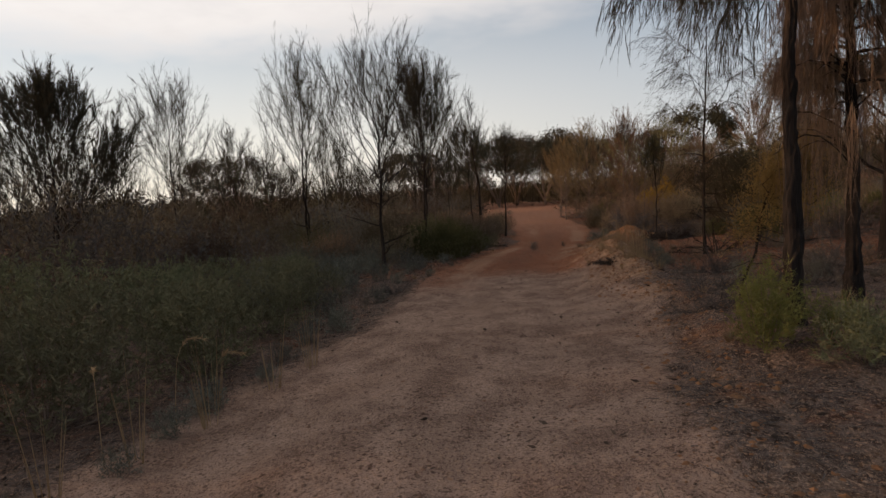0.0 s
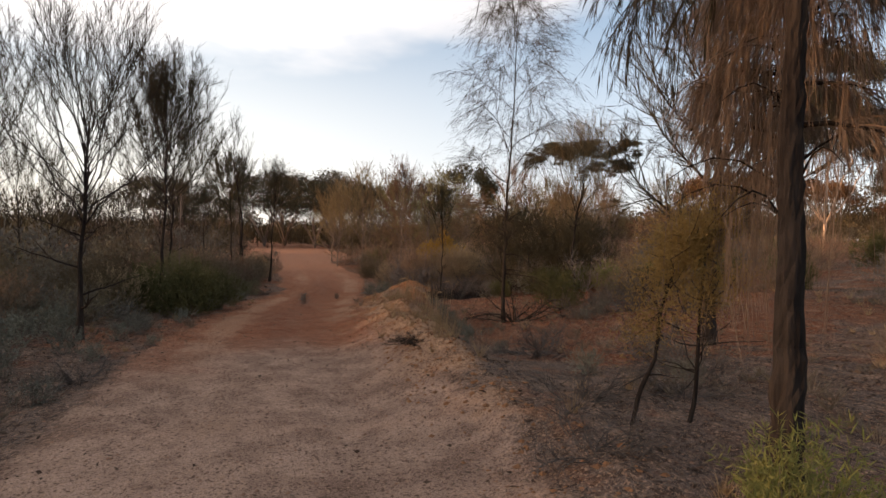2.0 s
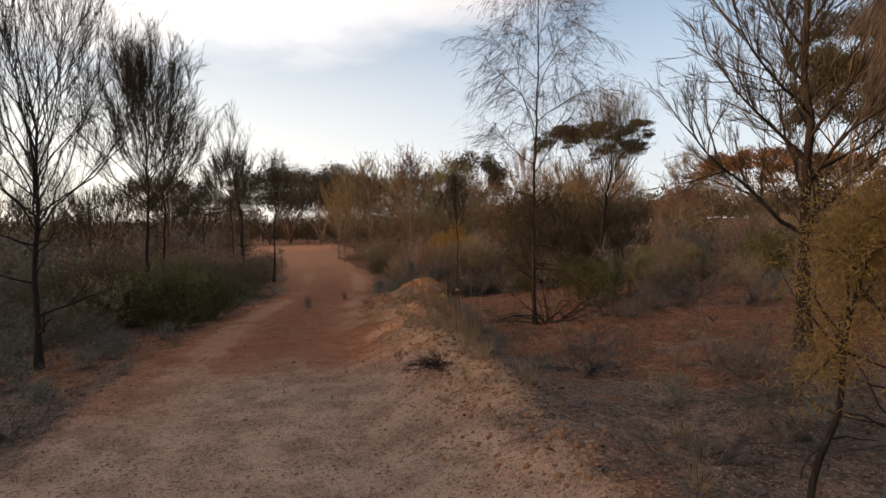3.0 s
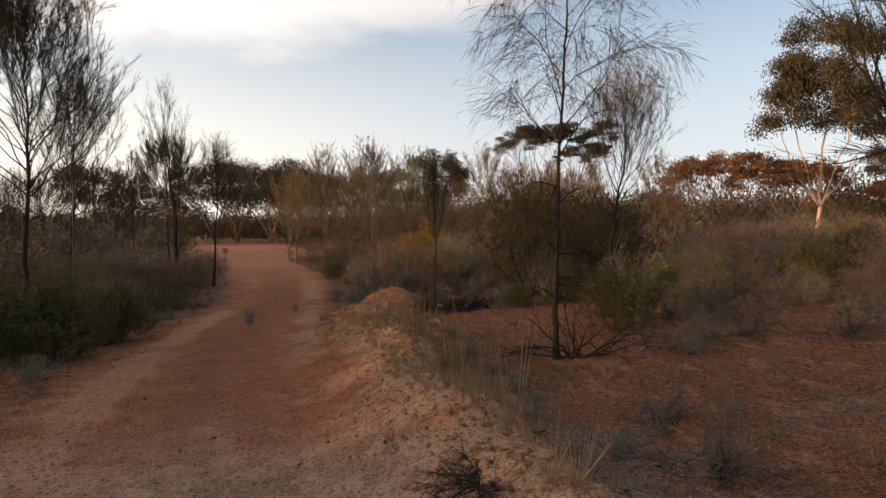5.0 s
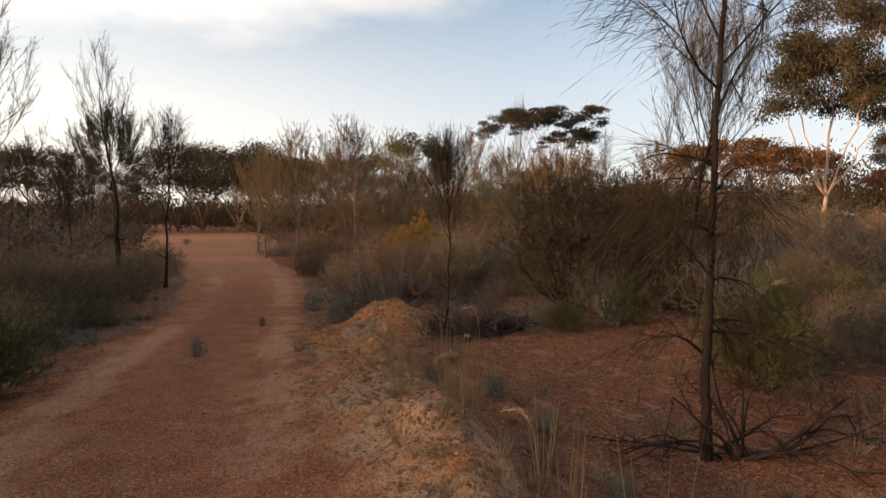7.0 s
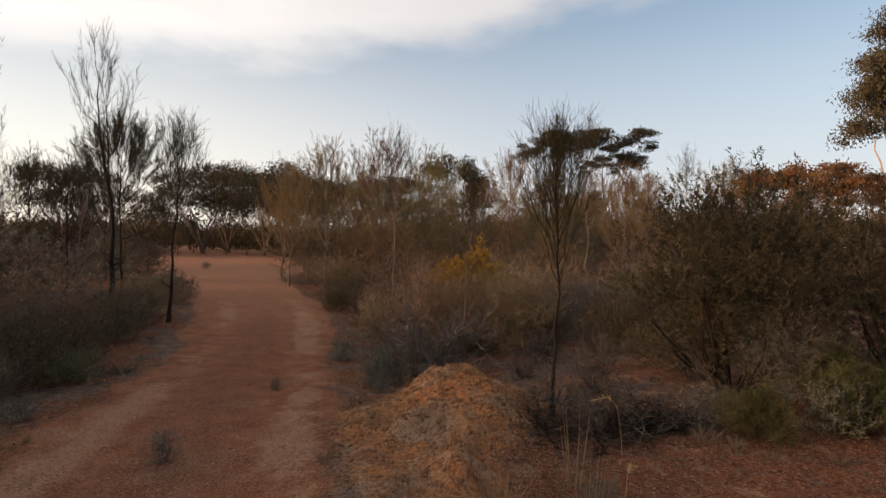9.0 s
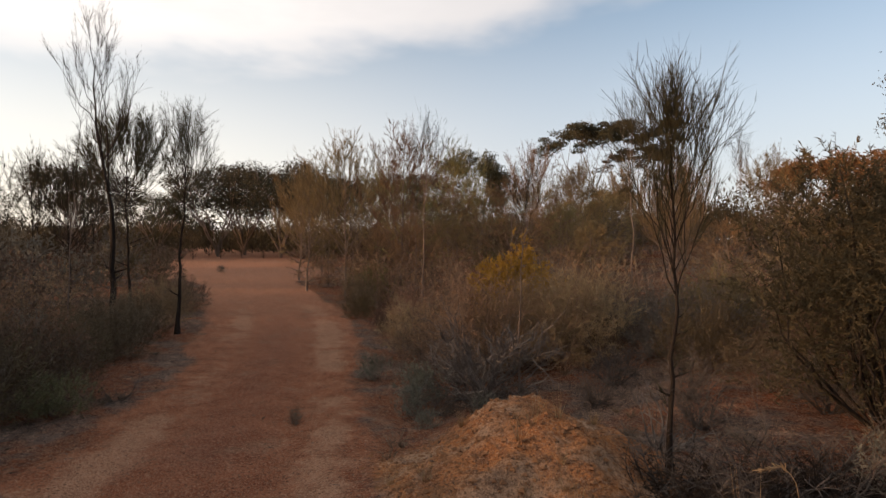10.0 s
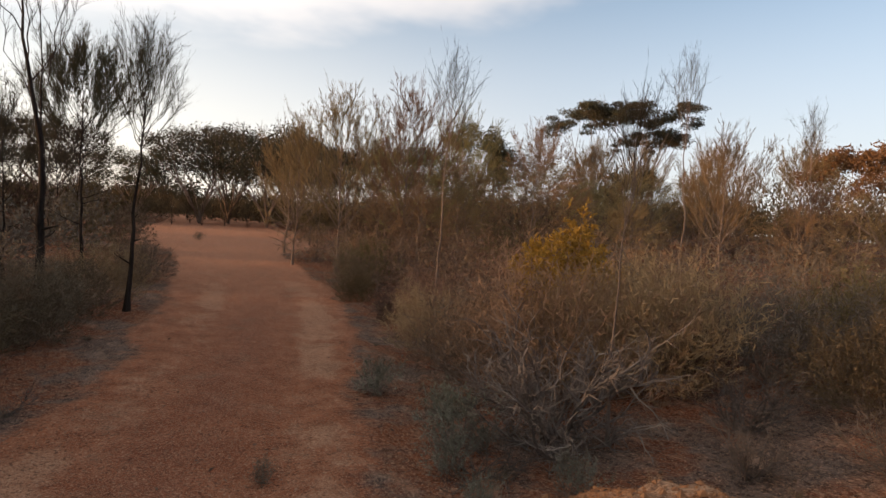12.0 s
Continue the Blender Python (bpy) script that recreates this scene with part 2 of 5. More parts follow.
    col = mix(ramp(maths("ADD", bank, maths("MULTIPLY", maths("SUBTRACT", patch, 0.5), 1.1)), 0.3, 0.75), col, heap)
    # smudges, grit and dark crumbs
    smudge = noise_at(5.5, 4.0, 0.65, (1.0, 0.4, 1.0))
    calm = maths("SUBTRACT", 1.0, maths("MULTIPLY", track, 0.70))
    col = mix(maths("MULTIPLY", maths("MULTIPLY", ramp(smudge, 0.52, 0.64), 0.55), calm), col, (0.082, 0.050, 0.036, 1))
    col = mix(maths("MULTIPLY", maths("MULTIPLY", ramp(smudge, 0.46, 0.36), 0.30), calm), col, (0.37, 0.25, 0.175, 1))
    col = mix(maths("MULTIPLY", ramp(tiny, 0.53, 0.62), 0.7), col, (0.042, 0.024, 0.018, 1))
    col = mix(maths("MULTIPLY", ramp(grit, 0.55, 0.7), 0.45), col, (0.09, 0.055, 0.04, 1))
    col = mix(maths("MULTIPLY", ramp(grit, 0.44, 0.34), 0.55), col, (0.48, 0.34, 0.25, 1))
    col = mix(maths("MULTIPLY", ramp(noise_at(46.0, 3.0, 0.6, (1.0, 0.7, 1.0)), 0.44, 0.36), 0.5), col, (0.38, 0.245, 0.165, 1))
    col = mix(maths("MULTIPLY", maths("MULTIPLY", ramp(crumb, 0.22, 0.12), ramp(fine, 0.45, 0.6)), 0.7), col, (0.10, 0.06, 0.045, 1))
    col = mix(maths("MULTIPLY", maths("MULTIPLY", ramp(fine, 0.54, 0.66), 0.55), calm), col, (0.085, 0.052, 0.040, 1))
    col = mix(maths("MULTIPLY", ramp(noise_at(30.0, 4.0, 0.7), 0.55, 0.63), 0.60), col, (0.052, 0.033, 0.025, 1))
    pit = node("ShaderNodeTexVoronoi", {"Vector": pos, "Scale": 17.0, "Randomness": 1.0}).outputs["Distance"]
    pits = maths("MULTIPLY", ramp(pit, 0.27, 0.16), ramp(noise_at(2.2, 3.0, 0.6), 0.42, 0.58))
    col = mix(maths("MULTIPLY", pits, 0.75), col, (0.040, 0.023, 0.017, 1))
    flake = node("ShaderNodeTexVoronoi", {"Vector": node("ShaderNodeVectorMath", {0: pos, 1: (3.7, 1.9, 0.4)}, operation="ADD").outputs[0], "Scale": 24.0}).outputs["Distance"]
    col = mix(maths("MULTIPLY", maths("MULTIPLY", ramp(flake, 0.24, 0.15), ramp(mid, 0.45, 0.6)), 0.5), col, (0.44, 0.300, 0.205, 1))
    height = maths("ADD", maths("ADD", maths("MULTIPLY", fine, 0.7), maths("MULTIPLY", tiny, 0.35)), maths("MULTIPLY", maths("MINIMUM", crumb, 0.3), -0.35))
    bp = node("ShaderNodeBump", {"Height": height, "Strength": 1.0, "Distance": 0.03})
    sh = node("ShaderNodeBsdfPrincipled", {"Base Color": col, "Roughness": 1.0, "Specular IOR Level": 0.0, "Normal": bp.outputs[0]})
    out = node("ShaderNodeOutputMaterial")
    links.new(sh.outputs[0], out.inputs[0])
    return m


EARTH = ground_material()

# ---- the lie of the land ----
PROFILE = ((-15, 0.0), (2, -0.08), (9, -0.13), (14, -0.2), (20, -0.42), (26, -0.8), (33, -0.7), (46, -0.3), (62, 0.0), (90, 0.3), (300, 1.5))
CENTRE = ((-40, -7), (-10, -2.0), (0, -0.65), (4.5, 0.17), (7, 0.9), (11, 1.5), (15, 1.8), (18, 2.2), (23, 3.1), (26, 3.75), (30, 4.4), (34, 4.95), (40, 4.7), (48, 4.5), (60, 4.8), (75, 5.2))
CREST = ((2, 2.3), (4.5, 2.5), (7.4, 2.95), (10.6, 3.35), (13.3, 3.7), (16, 4.15), (18.5, 4.75), (20.5, 5.5), (22, 6.2))


def along(points, v):
    px, pz = np.array([p[0] for p in points], float), np.array([p[1] for p in points], float)
    return np.interp(v, px, pz)


def step(a, b, v):
    u = np.clip((v - a) / (b - a), 0, 1)
    return u * u * (3 - 2 * u)


_lattice = np.random.RandomState(5).rand(64, 64)


def bumps(x, y, scale):
    """Smooth value noise, -0.5 to 0.5, with cells of that many metres."""
    u, v = x / scale, y / scale
    i, j = np.floor(u).astype(int), np.floor(v).astype(int)
    fu, fv = u - i, v - j
    fu, fv = fu * fu * (3 - 2 * fu), fv * fv * (3 - 2 * fv)
    g = lambda a, b: _lattice[a % 64, b % 64]
    return (g(i, j) * (1 - fu) + g(i + 1, j) * fu) * (1 - fv) + (g(i, j + 1) * (1 - fu) + g(i + 1, j + 1) * fu) * fv - 0.5


def half_width(y):
    return 1.6 + 0.3 * (1 - step(5, 10, y)) + 0.45 * step(26, 34, y) + 3.0 * step(44, 52, y)


def land(x, y):
    """Height of the ground, and how far a place belongs to the track and to the heaped bank."""
    x, y = np.asarray(x, float), np.asarray(y, float)
    soft = sum(along(PROFILE, y + o) for o in (-3, -1.5, 0, 1.5, 3)) / 5
    c = sum(along(CENTRE, y + o) for o in (-2, -1, 0, 1, 2)) / 5
    hw = half_width(y)
    r = np.maximum(0, x - 5.0 - np.maximum(0, (y - 20) * 0.18))
    z = soft + 2.3 * (1 - np.exp(-r / 22))
    # the bank beside the first metres, and the fall of the ground on the other side
    z = z + 0.28 * np.exp(-((y - 6.2) / 3.2) ** 2) * step(2.4, 3.5, x) * (1 - step(5, 9, x))
    z = z - 0.16 * step(0.3, -1.2, x) * (1 - step(9, 13, y))
    s = x - c
    track = 1 - step(hw - 0.5, hw + 0.5, np.abs(s) + 0.5 * bumps(x, y, 1.3))
    # wheel ruts
    z = z - 0.03 * track * (1 - step(36, 44, y)) * (np.exp(-((s - 0.78) / 0.3) ** 2) + np.exp(-((s + 0.78) / 0.3) ** 2))
    # windrow heaped along one edge, ending in a mound
    crest = along(CREST, y) + 0.15 * bumps(x * 0 + 3.0, y, 1.7)
    tall = (0.10 + 0.24 * step(7, 13, y)) * step(2, 4, y) * (1 - step(20.5, 22.5, y)) * (1 + 0.9 * bumps(x, y, 0.8) + 0.6 * bumps(x, y, 0.37))
    shape = np.exp(-((x - crest) / np.where(x < crest, 0.72 + 0.25 * step(13, 17, y), 0.46)) ** 2)
    mound = np.exp(-(((x - 5.92) / 0.70) ** 2 + ((y - 20.8) / 1.45) ** 2) ** 1.3)
    z = z + tall * shape + 0.36 * mound * (1 + 0.5 * bumps(x, y, 0.6)) + 0.10 * mound * bumps(x, y, 0.3)
    bank = np.clip(shape * step(2, 4, y) * (1 - step(20.5, 22.5, y)) + mound * 1.3, 0, 1)
    foot = step(hw - 0.3, hw + 0.15, s) * (1 - step(crest - 0.1, crest + 0.25, x)) * step(10, 13, y) * (1 - step(21, 22.5, y))
    bank = np.maximum(bank * (0.35 + 0.65 * step(7, 14, y)), 0.75 * foot)
    # unevenness
    off = 1 - 0.75 * track
    z = z + off * (0.12 * bumps(x, y, 2.3) + 0.05 * bumps(x + 7, y, 0.7) + 0.03 * bumps(x, y + 3, 0.22)) + (0.002 + 0.024 * (1 - track)) * bumps(x, y + 9, 0.33) + (0.006 + 0.10 * bank) * bumps(x, y, 0.17) + 0.08 * bank * bumps(x + 5, y, 0.27)
    z = z + 0.5 * bumps(x, y, 17.0) * step(45, 90, np.hypot(x, y - 20))
    middle = track * (1 - step(30, 40, y)) * np.exp(-((s + 0.1) / 0.62) ** 2)
    rut = track * (1 - step(34, 42, y)) * (np.exp(-((s - 1.15) / 0.36) ** 2) + np.exp(-((s + 1.05) / 0.32) ** 2))
    return z, track, bank, rut, middle


def ground_z(x, y):
    return float(land(np.array([x]), np.array([y]))[0][0])


def spread_axis(lo, hi, gap, far_lo, far_hi):
    inner = np.arange(lo, hi, gap)
    a, g, right = hi, gap, []
    while a < far_hi:
        right.append(a)
        g *= 1.12
        a += g
    a, g, left = lo - gap, gap, []
    while a > far_lo:
        left.append(a)
        g *= 1.12
        a -= g
    return np.concatenate([np.array(left[::-1] + [far_lo])[np.argsort(left[::-1] + [far_lo])], inner, np.array(right + [far_hi])])


def mesh_from(name, verts, faces, mat, smooth=False):
    me = bpy.data.meshes.new(name)
    verts, faces = np.asarray(verts, np.float32), np.asarray(faces, np.int32)
    n, k = faces.shape
    me.vertices.add(len(verts))
    me.vertices.foreach_set("co", verts.ravel())
    me.loops.add(n * k)
    me.loops.foreach_set("vertex_index", faces.ravel())
    me.polygons.add(n)
    me.polygons.foreach_set("loop_start", np.arange(0, n * k, k, dtype=np.int32))
    me.update(calc_edges=True)
    me.polygons.foreach_set("use_smooth", np.full(n, smooth))
    me.materials.append(mat)
    return me


def build_ground():
    xs = spread_axis(-4.0, 11.0, 0.08, -900, 900)
    ys = spread_axis(0.5, 30.0, 0.09, -500, 1500)
    gx, gy = np.meshgrid(xs, ys)
    z, track, bank, rut, middle = land(gx.ravel(), gy.ravel())
    w, h = len(xs), len(ys)
    i = np.arange(w * h).reshape(h, w)
    faces = np.stack([i[:-1, :-1], i[:-1, 1:], i[1:, 1:], i[1:, :-1]], -1).reshape(-1, 4)
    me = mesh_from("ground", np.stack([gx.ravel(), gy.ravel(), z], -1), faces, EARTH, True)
    sandy = 1 - step(9.0, 15.5, gy.ravel() + 1.2 * bumps(gx.ravel(), gy.ravel(), 2.0))
    for key, values in (("track", track), ("bank", bank), ("rut", rut), ("middle", middle), ("sandy", sandy)):
        me.attributes.new(key, "FLOAT", "POINT").data.foreach_set("value", values.astype(np.float32))
    return tagged(new("ground", me), "red-brown earth with a sandy vehicle track and litter verges", "ground", kind="structure")


build_ground()


# ---- plant building ----
def unit(v):
    return v / np.maximum(np.linalg.norm(v, axis=-1, keepdims=True), 1e-9)


class Twigs:
    """Collects tapered tubes and needles for one mesh."""

    def __init__(self):
        self.v, self.f, self.n = [], [], 0

    def tube(self, pts, radii, sides=5, rough=0.0, rng=None):
        pts = np.asarray(pts, float)
        k = len(pts)
        d = unit(np.gradient(pts, axis=0))
        ref = np.array([1.0, 0.2, 0.1]) if abs(d[0][0]) < 0.8 else np.array([0.1, 1.0, 0.2])
        a = unit(np.cross(d, ref))
        b = np.cross(d, a)
        ang = np.arange(sides) * 2 * math.pi / sides
        scale = np.asarray(radii)[:, None, None] * np.ones((1, sides, 1))
        if rough:
            ridge = np.repeat(rng.rand(1, sides, 1), k, 0) * 0.2 + np.repeat(rng.rand((k + 4) // 5, sides, 1), 5, 0)[:k] * 0.7 + rng.rand(k, sides, 1) * 0.5
            scale = scale * (1 + rough * (ridge - 0.7))
        ring = (pts[:, None] + scale * (a[:, None] * np.cos(ang)[None, :, None] + b[:, None] * np.sin(ang)[None, :, None])).reshape(-1, 3)
        i = np.arange(k - 1)[:, None] * sides
        j = np.arange(sides)[None]
        q = np.stack([i + j, i + (j + 1) % sides, i + sides + (j + 1) % sides, i + sides + j], -1).reshape(-1, 4)
        t = np.concatenate([q[:, [0, 1, 2]], q[:, [0, 2, 3]]])
        self.v.append(ring)
        self.f.append(t + self.n)
        self.n += len(ring)

    def needles(self, base, way, length, radius):
        """Slim three-sided spikes."""
        base, way = np.asarray(base, float), unit(np.asarray(way, float))
        m = len(base)
        if not m:
            return
        ref = np.where(np.abs(way[:, :1]) < 0.8, np.array([[1.0, 0.1, 0.2]]), np.array([[0.1, 1.0, 0.2]]))
        a = unit(np.cross(way, ref))
        b = np.cross(way, a)
        L, r = np.broadcast_to(length, m)[:, None], np.broadcast_to(radius, m)[:, None]
        p0 = base + a * r
        p1 = base - a * 0.5 * r + b * 0.87 * r
        p2 = base - a * 0.5 * r - b * 0.87 * r
        tip = base + way * L
        self.v.append(np.stack([p0, p1, p2, tip], 1).reshape(-1, 3))
        o = np.arange(m)[:, None] * 4 + self.n
        self.f.append((o[:, :, None] + np.array([[0, 1, 3], [1, 2, 3], [2, 0, 3]])[None]).reshape(-1, 3))
        self.n += m * 4

    def blades(self, base, way, length, width, rng):
        """Slim kite-shaped leaves of two triangles."""
        base, way = np.asarray(base, float), unit(np.asarray(way, float))
        m = len(base)
        a = unit(np.cross(way, rng.normal(size=(m, 3))))
        b = np.cross(way, a)
        L, w = np.broadcast_to(length, m)[:, None], np.broadcast_to(width, m)[:, None]
        mid = base + way * L * 0.4 + b * w * 0.4
        self.v.append(np.stack([base, mid + a * w, base + way * L, mid - a * w], 1).reshape(-1, 3))
        o = np.arange(m)[:, None] * 4 + self.n
        self.f.append((o[:, :, None] + np.array([[0, 1, 2], [0, 2, 3]])[None]).reshape(-1, 3))
        self.n += m * 4

    def leaves(self, base, way, length, width, rng):
        """Folded blades of four triangles."""
        base, way = np.asarray(base, float), unit(np.asarray(way, float))
        m = len(base)
        a = unit(np.cross(way, rng.normal(size=(m, 3))))
        b = np.cross(way, a)
        L, w = np.broadcast_to(length, m)[:, None], np.broadcast_to(width, m)[:, None]
        mid = base + way * L * 0.45
        p = np.stack([base, mid + a * w + b * w * 0.3, base + way * L, mid - a * w + b * w * 0.3, mid - b * w * 0.15], 1)
        self.v.append(p.reshape(-1, 3))
        o = np.arange(m)[:, None] * 5 + self.n
        self.f.append((o[:, :, None] + np.array([[0, 1, 4], [1, 2, 4], [2, 3, 4], [3, 0, 4]])[None]).reshape(-1, 3))
        self.n += m * 5

    def mesh(self, name, mat, smooth=False):
        return mesh_from(name, np.concatenate(self.v), np.concatenate(self.f), mat, smooth)


def part(name, me, parent, label="", kind=""):
    ob = new(name, me)
    ob.parent = parent
    return tagged(ob, label, kind=kind)


def bend(start, way, length, rng, wobble=0.1, lift=0.0, k=6):
    """A crooked line of k points; lift pulls it up (or down) on its way."""
    pts, d = [np.array(start, float)], np.array(way, float)
    for _ in range(k - 1):
        d = unit(d + rng.normal(size=3) * wobble + np.array([0, 0, lift / k]))
        pts.append(pts[-1] + d * length / (k - 1))
    return np.array(pts)


def at_part(pts, u):
    s = np.asarray(u) * (len(pts) - 1)
    i = np.minimum(s.astype(int), len(pts) - 2)
    w = (s - i)[:, None]
    return pts[i] * (1 - w) + pts[i + 1] * w, unit(pts[i + 1] - pts[i])


def place(kind, x, y, turn=0.0, grow=1.0):
    return Matrix.Translation((x, y, ground_z(x, y) - 0.03)) @ Matrix.Rotation(turn, 4, "Z") @ Matrix.Diagonal((grow, grow, grow, 1))


def sheoak(name, label, H, seed, bare=0.35, spread=1.1, limbs=20, rise=45, lift=0.8, hang=0.0, lean=(0, 0), girth=None, twigs=8, sprigs=7, tufts=8,
           tuft=0.2, thick=0.0032, leaf=None, bark=None, group="", fork=1, own_limbs=False, low=0.5, full=0.6, sides=8, rough=0.0, stubs=0):
    """A sheoak: a slim trunk, limbs that sweep up or hang, twigs and sprays of needles. Built at the origin."""
    rng = np.random.RandomState(seed)
    leaf, bark = leaf or NEEDLE_DARK, bark or BARK
    tree = new(name)
    tagged(tree, label, "tree", group)
    girth = girth or 0.0065 * H + 0.012
    wood, crown, rest = Twigs(), Twigs(), Twigs()
    stems = []
    for s in range(fork):
        side = rng.normal(size=2) * (0.07 if fork > 1 else 0.0)
        k = 110 if rough else 14
        h = np.linspace(0, 1, k)
        w = np.cumsum(rng.normal(size=(k, 2)) * 0.010 * H * math.sqrt(14 / k), axis=0) * (0.22 if rough else 0.6)
        w[0] = 0
        pts = np.stack([w[:, 0] + (lean[0] + side[0]) * H * h ** 1.2, w[:, 1] + (lean[1] + side[1]) * H * h ** 1.2, H * h * (1 - 0.1 * s)], -1)
        rad = girth * (1 - 0.93 * h ** 0.75) * (1.0 if s == 0 else 0.75)
        rad = rad * (1 + 0.5 * np.exp(-h * H / 0.25))
        wood.tube(pts, rad, 18 if rough else sides, rough, rng)
        stems.append((pts, rad))
    part("trunk", wood.mesh("trunk", bark, not rough), tree)
    for n in range(limbs + stubs):
        pts, rad = stems[n % fork]
        stub = n >= limbs
        v = (n + rng.rand()) / limbs if not stub else 0
        u = bare + (0.98 - bare) * v if not stub else bare * (0.25 + 0.7 * rng.rand())
        p, _ = at_part(pts, np.array([u]))
        az = n * 2.4 + rng.rand() * 0.9
        el = radians(rise + rng.normal() * 9 + 22 * v)
        L = spread * (0.7 + 0.5 * rng.rand()) * ((low + (1.15 - low) * v ** 0.6) * (1 - v) ** full + 0.12)
        if stub:
            L, el = spread * (0.15 + 0.35 * rng.rand()), radians(15 + rng.normal() * 20)
        way = np.array([math.cos(az) * math.cos(el), math.sin(az) * math.cos(el), math.sin(el)])
        line = bend(p[0], way, L, rng, 0.12, lift, 7)
        if hang > 0:
            line[:, 2] -= hang * 0.3 * L * np.linspace(0, 1, 7) ** 2.5
        r0 = max(0.005, float(np.interp(u, np.linspace(0, 1, len(rad)), rad)) * 0.5)
        target = Twigs() if own_limbs else rest
        target.tube(line, r0 * np.linspace(1, 0.22, 7), 5)
        if own_limbs:
            part("limb", target.mesh("limb", bark, True), tree)
        for t in range(twigs if not stub else 3):
            q, d = at_part(line, np.array([0.18 + 0.82 * (t + rng.rand()) / max(twigs, 1)])) if not stub else at_part(line, rng.rand(1))
            w = unit(d[0] + rng.normal(size=3) * 0.5 + np.array([0, 0, 0.25 - 0.5 * hang]))
            tl = L * (0.25 + 0.25 * rng.rand()) + 0.08
            twig = bend(q[0], w, tl, rng, 0.16, lift * 0.6 - hang * 0.8, 4)
            crown.tube(twig, 0.0016 + r0 * 0.3 * np.linspace(1, 0.25, 4), 3)
            if stub and not tufts:
                continue
            b, e = at_part(twig, 0.1 + 0.9 * rng.rand(sprigs))
            drop = np.array([0, 0, 0.2 - hang * 1.7])
            w2 = unit(e + rng.normal(size=(sprigs, 3)) * 0.42 + drop)
            l2 = tuft * (1.0 + 1.2 * rng.rand(sprigs)) * (1 + hang)
            crown.needles(b, w2, l2, thick * 0.8)
            if tufts:
                i = np.repeat(np.arange(sprigs), tufts)
                along_ = rng.rand(len(i), 1)
                crown.blades(b[i] + w2[i] * l2[i][:, None] * along_, unit(w2[i] + rng.normal(size=(len(i), 3)) * (0.24 - 0.1 * hang) + drop * 0.4), tuft * (0.6 + 0.8 * rng.rand(len(i))), thick, rng)
    if not own_limbs:
        part("branchwork", rest.mesh("branchwork", bark, True), tree, kind="stuff")
    part("crown", crown.mesh("crown", leaf), tree)
    return tree


